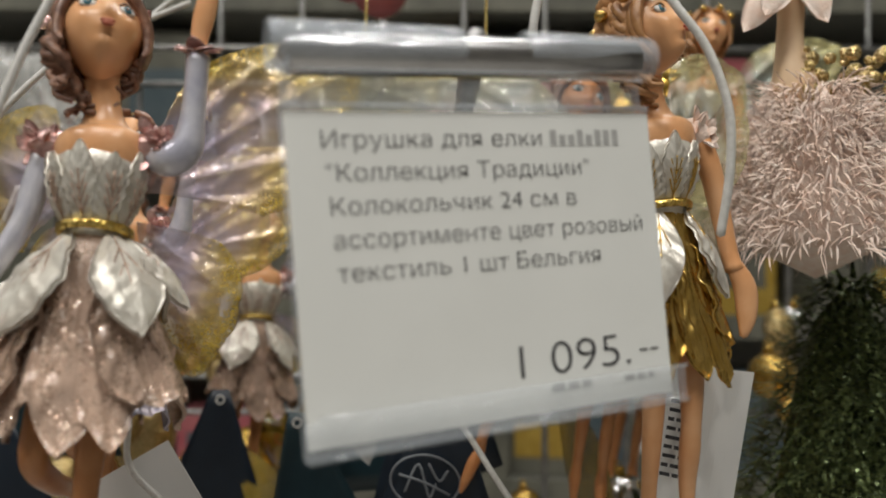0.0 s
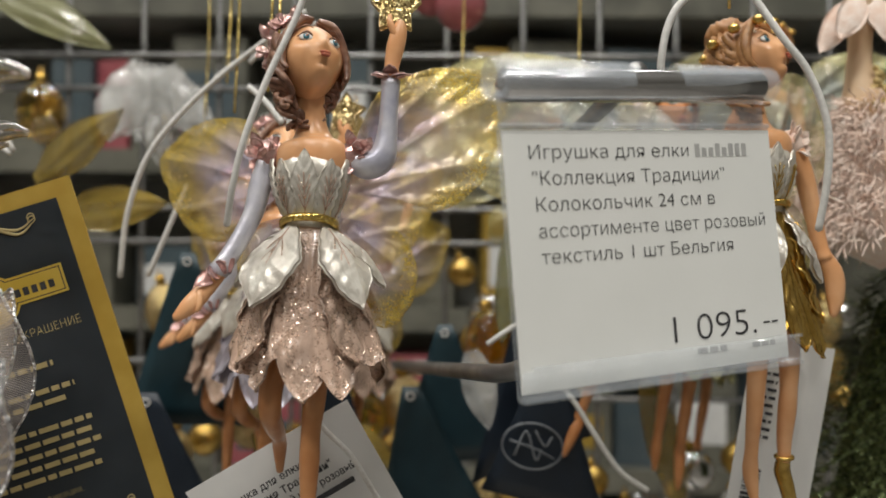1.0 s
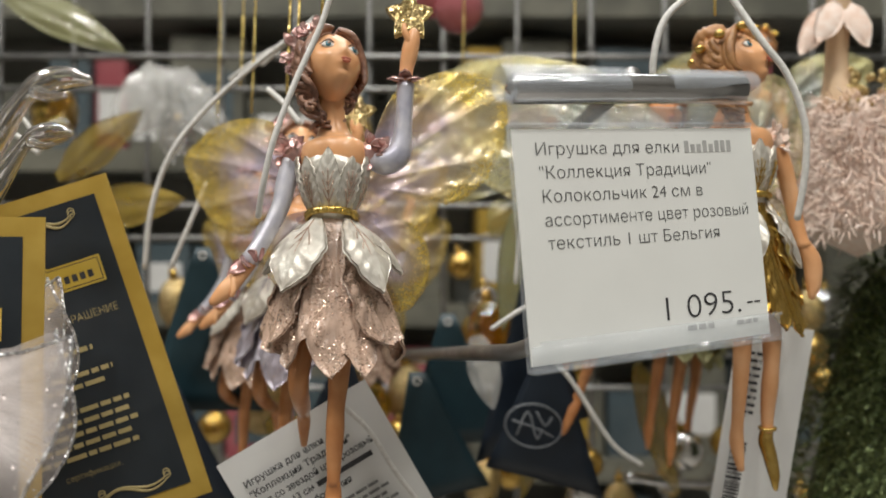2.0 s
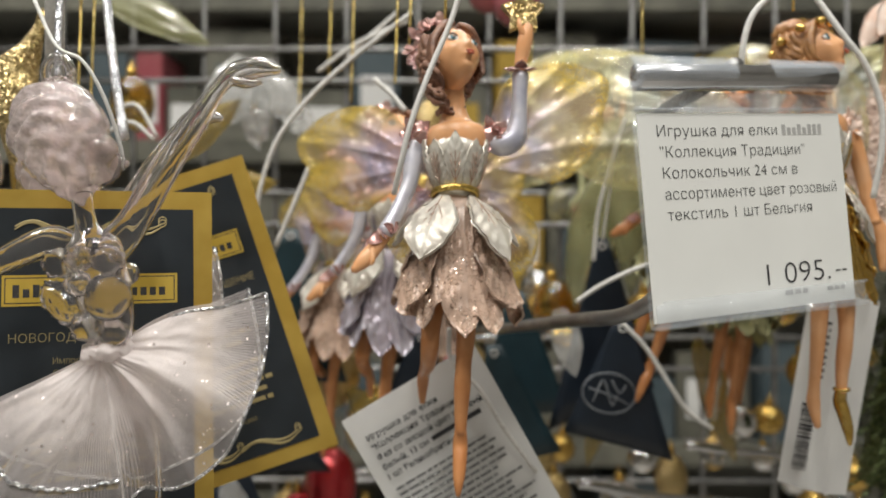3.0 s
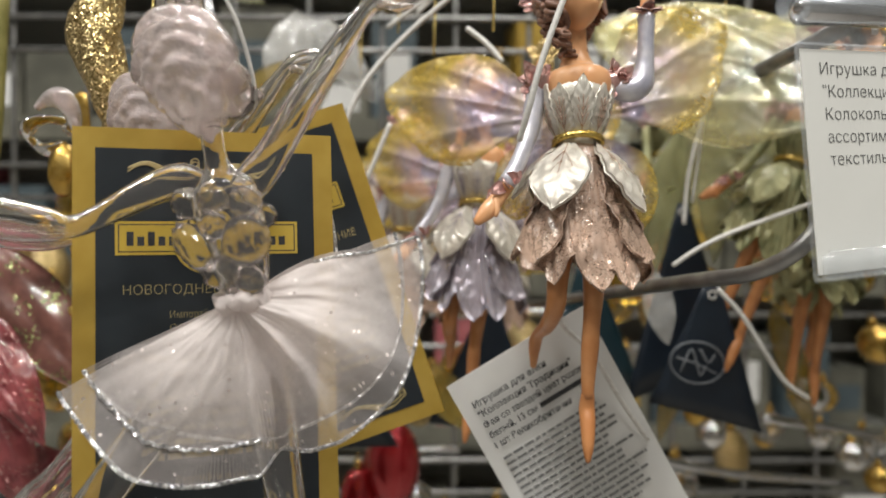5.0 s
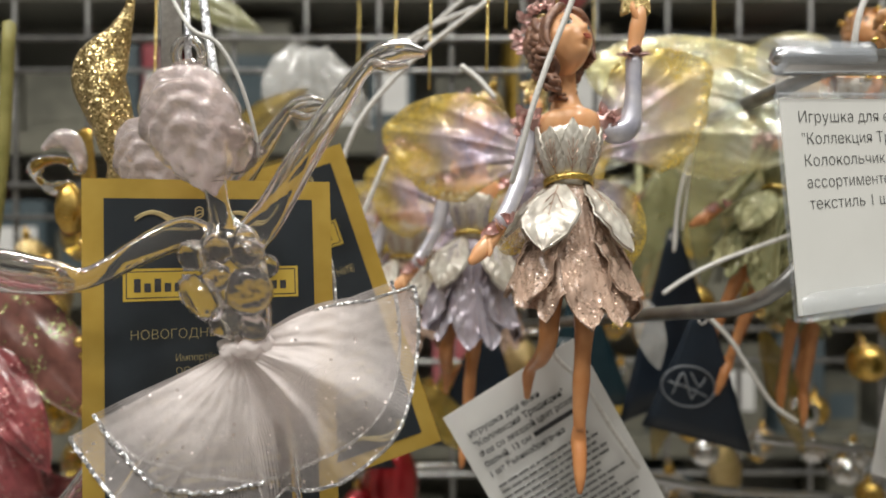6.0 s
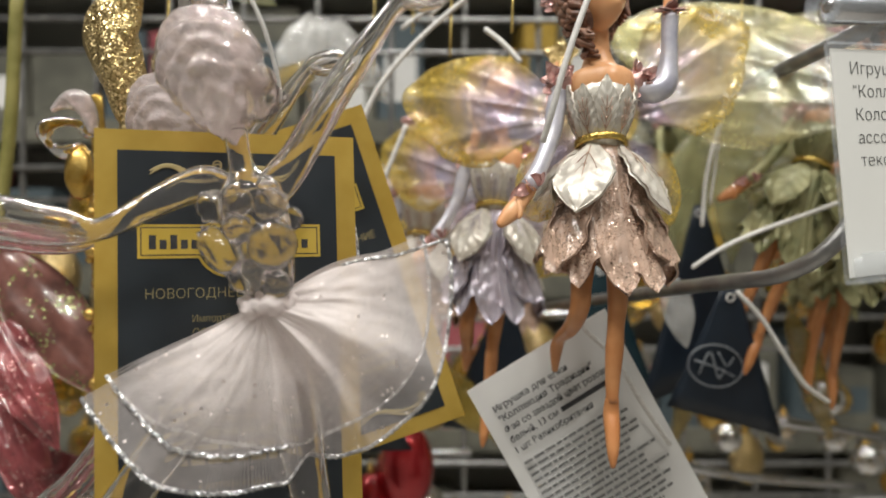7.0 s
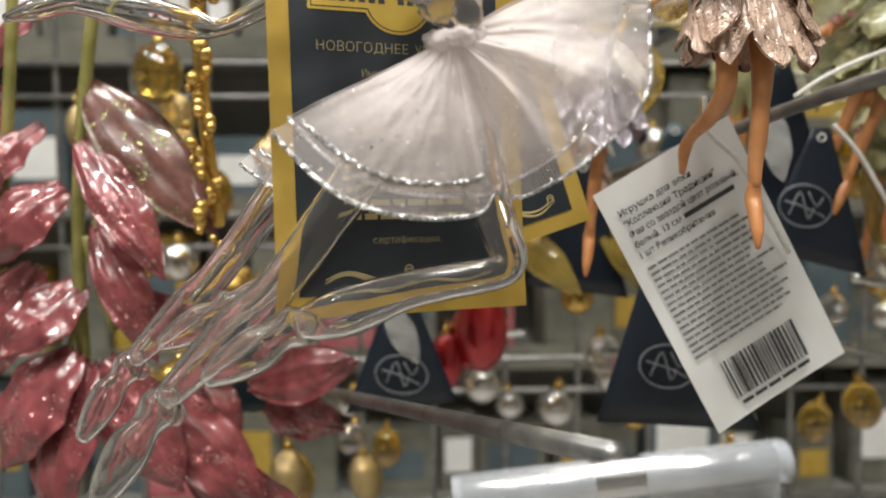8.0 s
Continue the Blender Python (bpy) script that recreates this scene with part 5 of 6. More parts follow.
for x, z0, z1, y in ((-52, 52, 130, 262), (-34, 52, 130, 232), (-29, 62, 130, 222), (-66, 70, 140, 300), (-84, 60, 140, 330), (-18, 61, 130, 196), (-140, 30, 140, 240), (-133, 40, 140, 235), (62, 62, 140, 300), (88, 72, 140, 222), (20, 80, 150, 330)):
    cord("gold_thread", [(x, y, z0), (x + 0.8, y + 2, (z0 + z1) / 2), (x, y + 3, z1)], 0.42, M_GOLDCORD, "thin glittering gold hanging thread", "thread", "gold threads", 3, 6)


def hang_strip():
    bm = bmesh.new()
    box(bm, -2.2, 2.2, -0.4, 0.4, -6, 60, 0, 0.15)
    solid("hang_strip", bm, M_CORD, Matrix.Translation(spot(-108.3, 166, 41.2)), "white flat plastic hanging strip above a card", "strip")


hang_strip()

# ---- dark tags ----


def navy_tag(x, y, z, corners, logo=None, label="dark navy paper tag hanging by its corner", mat=None):
    """A dark die-cut tag, narrow where it hangs; corners in millimetres from its upper end, the plain ring mark at logo."""
    t = thing("navy_tag", Matrix.Translation(spot(x, y, z)), label, "paper tag", "navy tags")
    bm = bmesh.new()
    n = 8
    c = [Vector(p) for p in corners]
    rows = []
    for i in range(n + 1):
        v = i / n
        a, b = c[0].lerp(c[3], v), c[1].lerp(c[2], v)
        rows.append([(a.lerp(b, j / n), 1.4 * math.sin(math.pi * j / n) * v + 2.0 * v * v) for j in range(n + 1)])
    face = [[bm.verts.new((p.x, d, p.y)) for p, d in r] for r in rows]
    back = [[bm.verts.new((p.x, d + 0.35, p.y)) for p, d in r] for r in rows]
    for i in range(n):
        for j in range(n):
            bm.faces.new((face[i][j], face[i + 1][j], face[i + 1][j + 1], face[i][j + 1]))
            bm.faces.new((back[i][j], back[i][j + 1], back[i + 1][j + 1], back[i + 1][j]))
    rim = [(i, 0) for i in range(n)] + [(n, j) for j in range(n)] + [(n - i, n) for i in range(n)] + [(0, n - j) for j in range(n)]
    for (i, j), (k, l) in zip(rim, rim[1:] + rim[:1]):
        bm.faces.new((face[i][j], back[i][j], back[k][l], face[k][l]))
    part("tag_sheet", bm, mat or M_NAVYTAG, t)
    bm = bmesh.new()
    top = (c[0] + c[1]) / 2
    tube(bm, ring_path((top.x, -0.2, top.y - 3.5), 1.4, 14, 0.35), 0, 6, 1)
    part("eyelet", bm, M_CORD, t, "white eyelet")
    if logo:
        u, v = logo
        bm = bmesh.new()
        tube(bm, ring_path((u, -0.3, v), 10.2, 32, 0.34, (1, 0.06, -0.18), (0.18, 0, 1), 0.74), 0, 6, 1)
        part("ring_mark", bm, M_WHITEINK, t, "pale printed ring")
        bm = bmesh.new()
        for pts in (((-6, -3), (-2, 5), (1, -4.5), (3, -1)), ((-7.5, 2), (0, -0.5), (7, -4)), ((1, 5), (4, 0), (6.5, 3))):
            tube(bm, [(u + p, -0.3, v + q, 0.36) for p, q in pts], 0, 6, 4)
        part("inner_mark", bm, M_WHITEINK, t)
    return t


navy_tag(49, 276, -27, ((-3, 0), (3, 0), (19.5, -54), (-22, -43)), (-5.3, -28))
navy_tag(46.6, 302, 4, ((-2, 0), (2, 0), (22, -62), (-22, -80)), None, "black paper tag in the rack's depth")
navy_tag(2, 300, -40, ((-3, 0), (3, 0), (28, -44), (-12, -54)), None, "dark teal paper tag behind a white slip", M_TEALTAG)
navy_tag(-103, 296, -84, ((-3, 0), (3, 0), (22, -48), (-22, -52)), (0, -36))
navy_tag(-12, 262, -68, ((-4, 0), (4, 0), (36, -66), (-22, -62)), (2, -42))
navy_tag(-84, 312, 8, ((-3, 0), (3, 0), (24, -66), (-24, -66)), None, "dark teal paper tag behind fairy wings", M_TEALTAG)
navy_tag(-161, 285, -90, ((-4, 0), (4, 0), (16, -42), (-14, -42)), None, "dark blue paper tag behind glass legs", M_TEALTAG)
navy_tag(-96, 304, -44, ((-4, 0), (4, 0), (30, -50), (-26, -52)), None, "black paper tag in the rack's depth")
navy_tag(-28, 318, -36, ((-3, 0), (3, 0), (20, -58), (-26, -52)), None, "black paper tag in the rack's depth")
navy_tag(14, 330, -20, ((-3, 0), (3, 0), (24, -54), (-20, -58)), None, "dark teal paper tag in the rack's depth", M_TEALTAG)


def blank_chip(x, y, z, roll):
    bm = bmesh.new()
    petal(bm, (-1, 0, 12), (1.5, 0, -13), 11, 0, 1.2, (0, -1, 0), 0.3, 14, 10, 0.9, 0.3, 0.5)
    solid("paper_chip", bm, M_WHITEPLASTIC, Matrix.Translation(spot(x, y, z)) @ pose(0, 0, 0, 0, roll, 0), "small white leaf-shaped chip hanging before a dark tag", "paper tag", "white chips")


blank_chip(25.5, 262, -33.8, -8)
blank_chip(-102.5, 296, -104.2, -20)


def bent_slip():
    """The curled white slip behind the gold fairy's boots."""
    m = Matrix.Translation(spot(102.1, 240, -14.2)) @ pose(0, 0, 0, 0, 9, -12)
    t = thing("bar_code_slip", m, "curled white paper slip with a barcode behind gold boots", "paper tag")
    sheet(21, 64, 0.25, M_SLIP, "slip", t, -4.0)
    rnd = random.Random(8)
    bm = bmesh.new()
    at = -58.0
    while at < -36:
        k = rnd.choice((0.3, 0.5, 0.9))
        box(bm, 2.5, 9.0, -3.4, -3.3, at, at + k)
        at += k + rnd.choice((0.35, 0.6))
    part("barcode", bm, M_INK, t, smooth=False)
    bars([(3, -10 - 2.2 * k, 9, 0.9) for k in range(9)], M_INK, t, -3.5, seed=3)


bent_slip()

# ---- ornaments in the rack's depth ----


def gold_curl():
    bm = bmesh.new()
    o = V3(-139.6, 206, 44.3)
    pts = [(V3(*p[:3]) - o, p[3]) for p in ((-132.9, 206, 67.2, 1.0), (-133.7, 206, 61.9, 1.6), (-136.2, 206, 56.5, 3.2), (-140.2, 206, 49.6, 6.2), (-141.4, 206, 43.5, 7.2), (-139.9, 206, 35.1, 6.4), (-137.5, 206, 26.7, 5.0), (-136.3, 206, 20.6, 3.6), (-138.9, 206, 15.2, 1.6))]
    tube(bm, [(*p, r) for p, r in pts], 0, 18, 6, 0.8, 0.10, 3)
    solid("glitter_ornament", bm, M_GOLDGLIT, Matrix.Translation(spot(*o)), "gold glittered twisted ornament hanging behind a card", "ornament")


gold_curl()


def glass_swan():
    bm = bmesh.new()
    o = V3(-156.7, 216, 28.9)
    pts = [(V3(*p[:3]) - o, p[3]) for p in ((-162.6, 216, 25.6, 0.8), (-160.2, 216, 27.4, 1.7), (-157.4, 216, 28.6, 2.9), (-154.4, 216, 27.6, 3.0), (-152.2, 216, 24.2, 2.4), (-151.4, 216, 19.5, 1.4))]
    tube(bm, [(*p, r) for p, r in pts], 0, 16, 6, 0.8, 0.06, 3)
    solid("glass_ornament", bm, M_GLASSHAIR, Matrix.Translation(spot(*o)), "curved pink glass ornament with a pointed tip", "ornament")
    bm = bmesh.new()
    tube(bm, [(6.2 * math.cos(a), 1.5 * math.sin(2 * a), 4.2 * math.sin(a), 1.7 + 0.5 * math.sin(3 * a)) for a in (0.2 + 5.4 * k / 20 for k in range(21))], 0, 12, 3, 1, 0.1, 4)
    solid("amber_loop", bm, M_AMBER, Matrix.Translation(spot(-159.6, 218, 18.6)), "looped amber glass ornament behind a pink one", "ornament")
    bm = bmesh.new()
    pts = [(0, 0, 6, 1.2), (0, 0, 3, 3.2), (0, 0, -3, 4.4), (0, 0, -8, 2.0)]
    tube(bm, pts, 0, 16, 5, 1, 0.12, 5)
    solid("gold_bell", bm, M_GOLD, Matrix.Translation(spot(-153.8, 214, 9.6)), "small shiny gold bell drop", "ornament")


glass_swan()


def bead_garland():
    rnd = random.Random(21)
    t = thing("bead_garland", Matrix.Translation(spot(-164.1, 252, -24)), "shiny gold bead garland hanging beside a stem", "garland")
    bm = bmesh.new()
    tube(bm, [(-3, 0, 60, 2.6), (-1, 0.5, 30, 2.8), (0, 0, 0, 2.4), (4, 0, -36, 2.2)], 0, 10, 6, 0.3)
    part("ribbon", bm, M_GOLD, t, "gold foil ribbon")
    bm = bmesh.new()
    ball(bm, (0, 0, 0), 2.0, 0, 10, 8)
    first = part("bead", bm, M_GOLD, t)
    for k in range(34):
        ob = first if k == 0 else new("bead", first.data)
        ob.parent = t
        z = 40 - k * 2.5
        ob.location = ((3.5 * math.sin(k * 0.8) + rnd.uniform(-2, 2)) / 1000, (-3 + rnd.uniform(-2, 2)) / 1000, z / 1000)
        s = rnd.uniform(0.6, 1.25)
        ob.scale = (s, s, s)


bead_garland()


def poinsettia():
    """A cut artificial flower: olive stems, burgundy petals edged with glitter, one greenish leaf."""
    o = V3(-209.4, 262, -64.1)
    t = thing("artificial_flower", Matrix.Translation(spot(*o)), "burgundy glittered artificial flower on olive stems", "flower")

    def loc(p):
        return V3(*p) - o

    def stem(pts, r):
        bm = bmesh.new()
        tube(bm, [(*loc(p), r) for p in pts], 0, 10, 6, 1, 0.05, 3)
        part("stem", bm, M_STEM, t)

    stem([(-197.5, 262, 75), (-200.5, 262, 25), (-207, 262, -22.9), (-209.8, 262, -64.1), (-209.2, 262, -110.2)], 2.1)
    stem([(-227.2, 266, 51.3), (-230.9, 266, 7.4), (-236.4, 268, -41.2), (-241.9, 270, -64.4)], 1.9)
    stem([(-207.6, 262, -64.1), (-203.5, 261, -79.3), (-198.1, 260, -95.4)], 1.4)
    stem([(-209.3, 262, -90.9), (-213.6, 262, -100.5), (-217.8, 262, -112.1)], 1.4)
    rnd = random.Random(5)
    n = 0
    for a, b, w in (((-205.6, 256, -32.6), (-177.6, 250, -78.2), 17), ((-202, 258, -60.2), (-180.9, 252, -104.4), 16), ((-214.4, 262, -47.1), (-239.9, 256, -72.9), 22), ((-223, 266, -26.2), (-240.6, 262, -52.6), 14), ((-210, 262, -79.3), (-228.2, 252, -103.9), 22), ((-209.9, 256, -101.2), (-231.1, 248, -138.1), 30), ((-206.4, 256, -105), (-213, 250, -158), 26), ((-200.8, 256, -105.1), (-173.5, 254, -146.9), 26), ((-188.5, 262, -116.3), (-149.2, 262, -158.4), 24), ((-159.3, 284, -120.2), (-117, 280, -111.2), 22), ((-156.5, 290, -126), (-124.2, 286, -138.3), 20), ((-184.3, 270, -140.7), (-132.6, 268, -165.3), 24), ((-201.6, 268, -91.9), (-170.5, 268, -92.1), 18), ((-227.9, 268, -74), (-251.7, 266, -118.6), 24), ((-222.6, 285, 23.7), (-251.7, 285, -4.2), 18), ((-183.2, 288, -112.3), (-165, 288, -147.2), 22)):
        bm = bmesh.new()
        petal(bm, loc(a), loc(b), w, 0, 4.5 + 3 * rnd.random(), (rnd.uniform(-0.6, 0.6), -1, rnd.uniform(-0.3, 0.7)), 0.4, 30, 18, 0.95, 0.9, 1.1, True, rnd.uniform(-5, 5), 0.8, 0.22)
        part("petal", bm, M_REDPETAL, t)
    bm = bmesh.new()
    petal(bm, loc((-205.7, 262, -13.6)), loc((-161.7, 256, -64.1)), 25, 0, 3.0, (0.2, -1, 0.3), 0.4, 14, 10, 0.95, 0.9, 0.8, True, 2, 0.9)
    part("leaf", bm, M_LEAF, t, "greenish red leaf with a glittered edge")


poinsettia()


def pink_bell():
    """A textile bell ornament: cream stem, loose petals at the top, a skirt of pink feathers."""
    o = V3(153.1, 268, 43.8)
    t = thing("feather_ornament", Matrix.Translation(spot(*o)), "pink feather bell ornament on a cream stem", "ornament")
    bm = bmesh.new()
    tube(bm, [(*(V3(147.2, 268, 102.5) - o), 4.2), (*(V3(146.6, 268, 81.1) - o), 3.6), (*(V3(146.2, 268, 66.9) - o), 4.0), (*(V3(147.9, 268, 54.4) - o), 7.0), (*(V3(150, 268, 36.7) - o), 5.5)], 0, 16, 5)
    part("stem", bm, M_CREAM, t)
    for a, b in (((142.7, 266, 89.3), (130.5, 262, 71.3)), ((143.4, 262, 89.6), (134.7, 258, 74.4)), ((147.9, 266, 91.1), (153.6, 262, 74))):
        bm = bmesh.new()
        petal(bm, V3(*a) - o, V3(*b) - o, 9, 0, 2, (0, -1, 0.2), 0.4, 8, 6, 1.0, 0.3, 0.4)
        part("petal", bm, M_PINKFEATHER, t)
    rnd = random.Random(4)
    bm = bmesh.new()
    tube(bm, [(0, 0, 14, 5), (0, 0, 4, 11), (0, 0, -14, 17), (0, 0, -30, 18)], 0, 24, 6, 1, 0.1, 9)
    part("skirt", bm, M_PINKFEATHER, t, "pale pink fabric skirt")
    bm = bmesh.new()
    for k in range(3800):
        a = rnd.uniform(0, 2 * math.pi)
        h = rnd.random()
        r = 8 + 17 * h ** 0.8
        c = Vector((r * math.cos(a), r * math.sin(a), 14 - 46 * h))
        d = Vector((math.cos(a) * 0.8 + rnd.uniform(-0.5, 0.5), math.sin(a) * 0.8 + rnd.uniform(-0.5, 0.5), -0.4 + rnd.uniform(-0.9, 0.9))).normalized()
        petal(bm, c, c + d * rnd.uniform(4.0, 10), rnd.uniform(0.25, 0.6), 0, 1.4, (math.cos(a), math.sin(a), 0.5), 0.1, 3, 2, 1, 0.1, 0.3)
    tagged(part("feather_fluff", bm, M_PINKFEATHER, t, "fluffy pink feather skirt"), kind="stuff")
    bm = bmesh.new()
    for k in range(60):
        c = V3(158.7, 262, 60.1) - o + Vector((rnd.uniform(-12, 14), rnd.uniform(-5, 6), rnd.uniform(-8, 7)))
        ball(bm, c, rnd.uniform(0.8, 2.4), 0, 8, 6, None, 0.2)
    tagged(part("bead_trim", bm, M_GOLDGLIT, t, "gold glitter beads"), kind="stuff")


pink_bell()


def tinsel_tree():
    """A small cone of dark green glittered tinsel needles."""
    o = V3(170.6, 288, -23.4)
    rnd = random.Random(9)
    t = thing("tinsel_tree", Matrix.Translation(spot(*o)), "dark green glittered tinsel tree ornament", "ornament")
    bm = bmesh.new()
    tube(bm, [(2, 0, 22, 3), (3, 0, 0, 14), (4, 0, -40, 22), (4, 0, -70, 26)], 0, 20, 5, 1, 0.06, 7)
    part("core", bm, M_GREENGLIT, t)
    bm = bmesh.new()
    for k in range(2400):
        a, h = rnd.uniform(0, 2 * math.pi), rnd.random()
        r = 6 + 28 * h**0.7
        c = Vector((3 + r * math.cos(a), r * math.sin(a), 28 - 96 * h))
        d = Vector((math.cos(a), math.sin(a), rnd.uniform(-0.6, 0.5))).normalized()
        e = d.cross(Vector((0, 0, 1))).normalized() * 0.9
        q = c + d * rnd.uniform(3, 10) + Vector((rnd.uniform(-3, 3), 0, rnd.uniform(-3, 3)))
        bm.faces.new((bm.verts.new(c - e), bm.verts.new(c + e), bm.verts.new(q + e * 0.4), bm.verts.new(q - e * 0.4)))
    tagged(part("needles", bm, M_GREENGLIT, t), kind="stuff")


tinsel_tree()


def frosted_bundle():
    """Crumpled clear sleeves hung together."""
    rnd = random.Random(2)
    o = V3(-104, 330, 70.8)
    t = thing("plastic_sleeves", Matrix.Translation(spot(*o)), "crumpled clear plastic sleeves hanging in a bundle", "packaging")
    for k in range(7):
        bm = bmesh.new()
        a = Vector((rnd.uniform(-8, 8), rnd.uniform(-6, 6), 14))
        b = a + Vector((rnd.uniform(-26, 26), rnd.uniform(-6, 6), rnd.uniform(-44, -24)))
        petal(bm, a, b, rnd.uniform(10, 20), 0, 3, (rnd.uniform(-0.6, 0.6), -1, 0.2), 0.2, 8, 8, 1.3, 0.8, 1.6, True, 2, 0.5)
        part("sleeve", bm, M_WHITEPLASTIC, t)


frosted_bundle()


def gold_dish():
    bm = bmesh.new()
    prof = [(0.5, 14), (5, 13), (11, 9), (15, 2), (17, -5), (18.5, -10)]
    n = 32
    rings = [[bm.verts.new((r * math.cos(2 * math.pi * k / n), r * math.sin(2 * math.pi * k / n), z)) for k in range(n)] for r, z in prof + [(r - 0.8, z - 0.6) for r, z in prof[::-1]]]
    for a, b in zip(rings, rings[1:]):
        for k in range(n):
            bm.faces.new((a[k], a[(k + 1) % n], b[(k + 1) % n], b[k]))
    me = mesh_from(bm, "gold_bell", [M_GOLD])
    for x, y, z, s, tilt in ((13.1, 380, -73.9, 0.7, 0), (-36.3, 390, -75.9, 0.8, 12)):
        ob = new("gold_bell", me)
        ob.matrix_world = Matrix.Translation(spot(x, y, z)) @ pose(0, 0, 0, 10, tilt, 0) @ Matrix.Scale(s, 4)
        tagged(ob, "shiny gold metal bell hanging in the rack", "ornament", "gold bells")


gold_dish()


def bauble(mat, name, label, squash=1.0):
    bm = bmesh.new()
    ball(bm, (0, 0, 0), (13, 13, 13 * squash), 0, 24, 16)
    t = thing(name, Matrix.Translation(spot(0, 1200, 0)), label, "bauble", "baubles in the rack")
    part("body", bm, mat, t)
    bm = bmesh.new()
    tube(bm, [(0, 0, 12 * squash, 3), (0, 0, 16 * squash, 3)], 0, 12, 2, 1, 0.08, 8)
    cap = part("cap", bm, M_GOLD, t, "gold cap")
    bm = bmesh.new()
    tube(bm, ring_path((0, 0, 18 * squash), 1.8, 10, 0.4), 0, 6, 1)
    part("cap_ring", bm, M_GOLD, cap)
    return t


KINDS = [bauble(M_GOLD, "gold_bauble", "shiny gold bauble hanging deep in the rack"), bauble(M_AMBER, "amber_bauble", "amber glass bauble hanging deep in the rack", 1.3), bauble(M_SILVERBALL, "silver_bauble", "silver bauble hanging deep in the rack"),
         bauble(M_GOLDGLIT, "glitter_bauble", "gold glittered drop bauble deep in the rack", 1.5), bauble(M_REDBALL, "red_bauble", "deep red bauble hanging in the rack", 1.6), bauble(M_PINKBALL, "pink_bauble", "pink bauble hanging deep in the rack"), bauble(M_GLASS, "glass_bauble", "clear glass bauble hanging deep in the rack", 1.15)]
rnd = random.Random(17)
for k in range(170):
    kind = rnd.choice((0, 0, 0, 1, 1, 2, 3, 3, 3, 4 if k % 4 == 0 else 6, 2, 6, 6))
    y = rnd.uniform(335, 450)
    x, z = rnd.uniform(-0.62, 0.6) * y - 20, rnd.uniform(-0.46, 0.30) * y - 20
    if z > 0 and rnd.random() < 0.85:
        continue
    ob = copy_thing(KINDS[kind], Matrix.Translation(spot(x, y, z)) @ pose(0, 0, 0, rnd.uniform(-14, 14), rnd.uniform(-14, 14), 0) @ Matrix.Scale(rnd.uniform(0.45, 0.95), 4))
for kind, (x, y, z), s in ((5, (19.8, 400, 132.5), 1.0), (4, (-69.1, 330, -108.3), 0.9), (4, (-84.5, 330, -122.5), 0.6), (5, (4.9, 410, 142), 0.9), (4, (-74.4, 335, -113.2), 0.7)):
    copy_thing(KINDS[kind], Matrix.Translation(spot(x, y, z)) @ Matrix.Scale(s, 4))
for k in KINDS:
    for o in (*k.children_recursive, k):
        bpy.data.objects.remove(o)

# more figures hang behind
for x, y, z, rz, me, label in ((128, 366, -10, 15, FAIRY_GREEN, "cast fairy in pale green hanging far back"), (150, 350, 60, -30, FAIRY_GOLD, "cast gold fairy hanging far back"), (58, 372, 30, 40, FAIRY_GREEN, "cast fairy in pale green hanging far back"), (-62, 306, -8, -14, FAIRY_PINK, "cast pink fairy hanging third on its hook"), (-24, 352, -14, 18, FAIRY_PINK, "cast pink fairy hanging far back on its hook"), (104, 306, 2, -8, FAIRY_GREEN, "cast fairy in pale green hanging behind another")):
    figure("fairy_ornament", me, stand(x, y, z, -4, 4, rz), label)


def film_leaf(a, b, w, label="pale green translucent leaf shape standing in for a fairy's wing in the rack's depth", mat=M_GREENFILM):
    """A long sheer leaf with a raised rib."""
    o = Vector(a)
    bm = bmesh.new()
    petal(bm, (0, 0, 0), Vector(b) - o, w, 0, 3.0, (0.2, -1, 0.1), 0.4, 16, 10, 1.0, 0.8, 0.6, True, 2.0, 0.9)
    solid("leaf_ornament", bm, mat, Matrix.Translation(spot(*o)), label, "ornament", "sheer leaves")


# Pale green leaf shapes, added in place of the green fairies' wings.
film_leaf((65.4, 300, 67), (55.7, 296, -18.9), 26)
film_leaf((51.4, 310, 36.3), (34.5, 304, -23.8), 20)
film_leaf((98.4, 318, 63.7), (82.8, 312, -12.7), 28)
film_leaf((53.6, 330, 35), (35.8, 326, -19.3), 18)
film_leaf((129.1, 330, 61.3), (140.6, 330, -25.7), 28)
film_leaf((-190.4, 350, 126.5), (-128, 345, 93.6), 18, "olive sheer leaf ornament high in the rack")

GOLD_LEAF = "amber glittered translucent leaf ornament in the rack's depth"
for a, b, w in (((-136, 300, 34), (-98, 290, 58), 15), ((-130, 306, 22), (-86, 300, 26), 17), ((-60, 320, -62), (-30, 312, -92), 16), ((-22, 322, -58), (4, 318, -96), 15), ((60, 330, -46), (44, 326, -96), 14), ((92, 322, -40), (106, 318, -92), 15)):
    film_leaf(a, b, w, GOLD_LEAF, M_GOLDFILM)

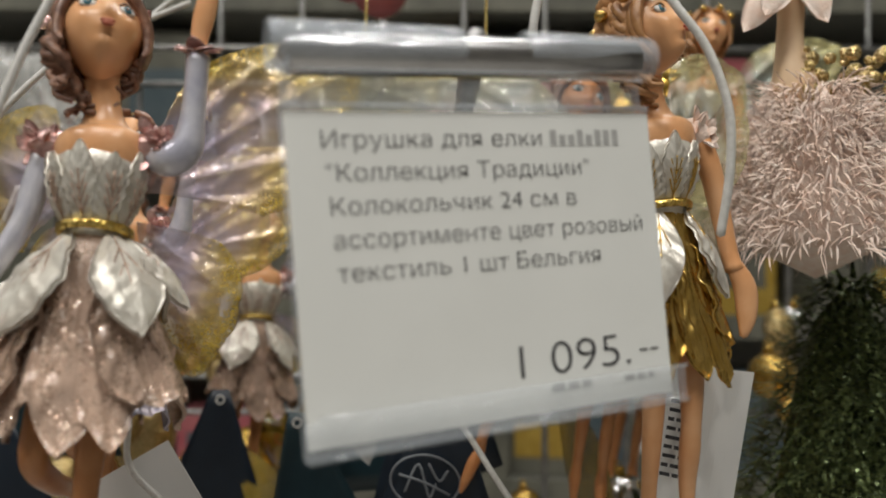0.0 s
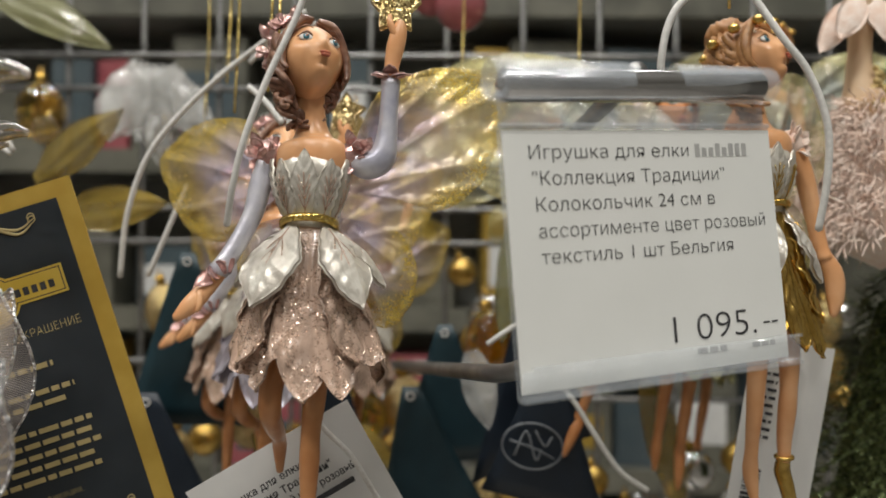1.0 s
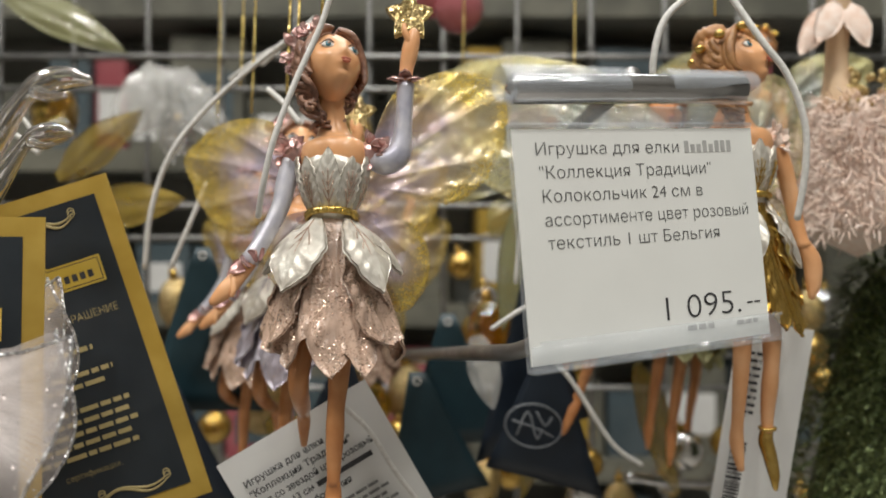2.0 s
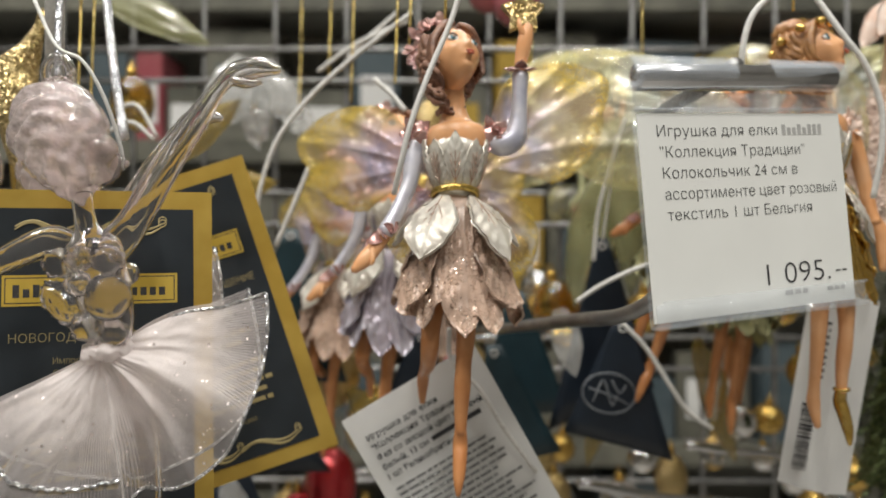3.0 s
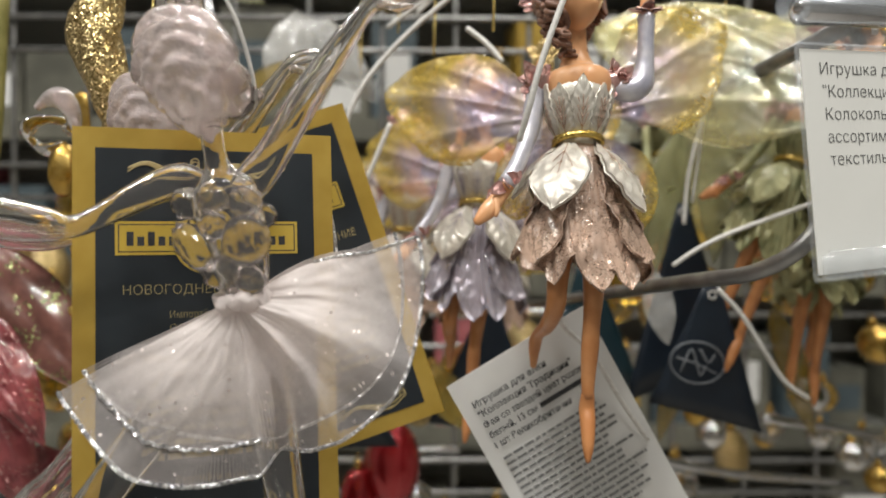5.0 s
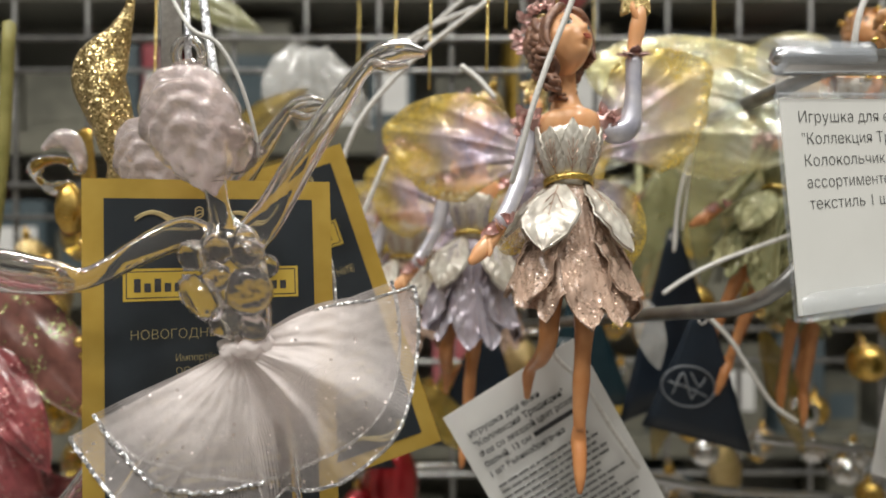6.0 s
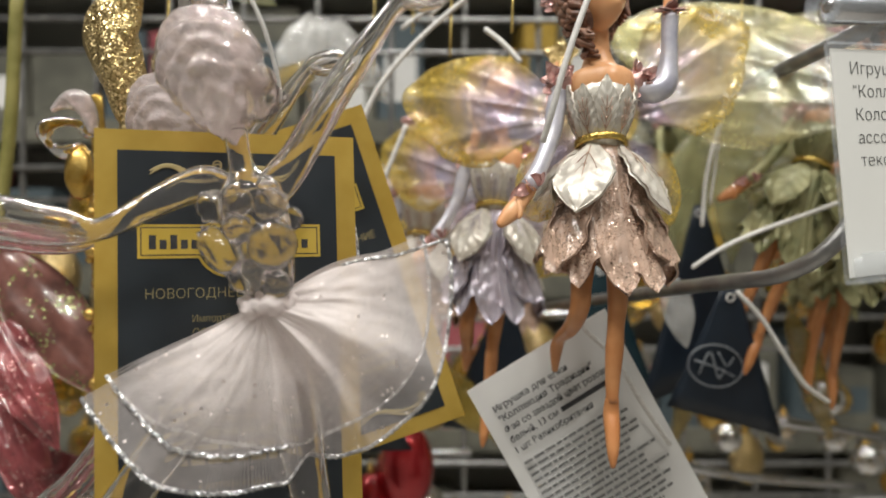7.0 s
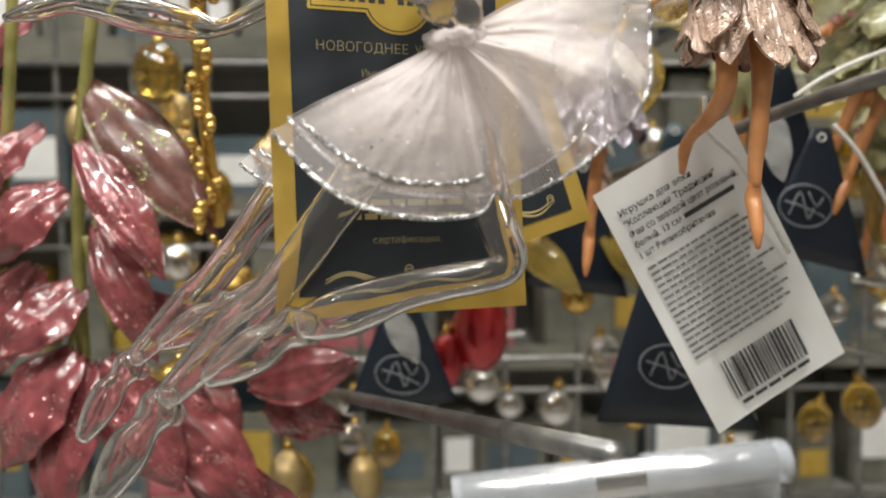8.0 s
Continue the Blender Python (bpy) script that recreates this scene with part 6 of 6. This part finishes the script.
# prongs of the neighbouring hooks
for pts in (((87.6, 320, -85.8), (117.1, 335, -93.1), (211.3, 420, -122.4)), ((42.1, 330, -105.7), (87.6, 350, -118.9), (179.4, 420, -146.2)), ((-46.5, 430, -54.6), (-7.2, 400, -49.6), (34, 390, -47.8)), ((-84.7, 430, -131.5), (-62.6, 425, -129.2), (-37.8, 420, -126.9))):
    cord("hook_prong", pts, 2.2, M_STEEL, "chromed prong of a neighbouring wire hook", "hook", "hook prongs", 6, 10)


# ---- the shelf beyond the rack ----
def far_shelf():
    t = thing("far_shelf", Matrix.Translation(spot(0, 900, -500)), "dark shelf unit with white price rails beyond the rack", "shelf")
    bm = bmesh.new()
    box(bm, -1200, 1200, 60, 85, -900, 1300, 0)
    part("back_panel", bm, M_DARKBOARD, t, smooth=False)
    for k in range(9):
        bm = bmesh.new()
        box(bm, -1200, 1200, -60, 59, -420 + 170 * k, -404 + 170 * k, 0, 2)
        part("board", bm, M_DARKBOARD, t, smooth=False)
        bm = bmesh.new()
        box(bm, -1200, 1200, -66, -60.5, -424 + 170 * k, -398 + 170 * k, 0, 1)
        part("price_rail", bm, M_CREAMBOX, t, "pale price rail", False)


far_shelf()
rnd = random.Random(31)


def carton(x, y, z, w, d, h, mat, label):
    bm = bmesh.new()
    box(bm, -w / 2, w / 2, -d / 2, d / 2, 0, h, 0, 1.5)
    t = thing("carton", Matrix.Translation(spot(x, y, z)) @ pose(0, 0, 0, 0, 0, rnd.uniform(-8, 8)), label, "box", "cartons on the far shelf")
    part("body", bm, mat, t, smooth=False)
    bm = bmesh.new()
    box(bm, -w * 0.36, w * 0.36, -d / 2 - 0.8, -d / 2 - 0.2, h * 0.25, h * 0.7)
    part("printed_field", bm, rnd.choice((M_GOLDCARD, M_CREAMBOX, M_TEALBOX, M_SLIP)), t, smooth=False)


for shelf in range(9):
    z = -500 - 404 + 170 * shelf
    if not -480 < z < 420:
        continue
    x = -720.0
    while x < 720:
        w = rnd.uniform(35, 85)
        kind = rnd.random()
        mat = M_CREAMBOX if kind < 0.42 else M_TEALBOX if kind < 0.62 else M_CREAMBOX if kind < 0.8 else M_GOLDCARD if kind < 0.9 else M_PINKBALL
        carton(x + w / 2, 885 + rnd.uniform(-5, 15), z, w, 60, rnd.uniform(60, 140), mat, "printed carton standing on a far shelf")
        x += w + rnd.choice((3, 6, 30))
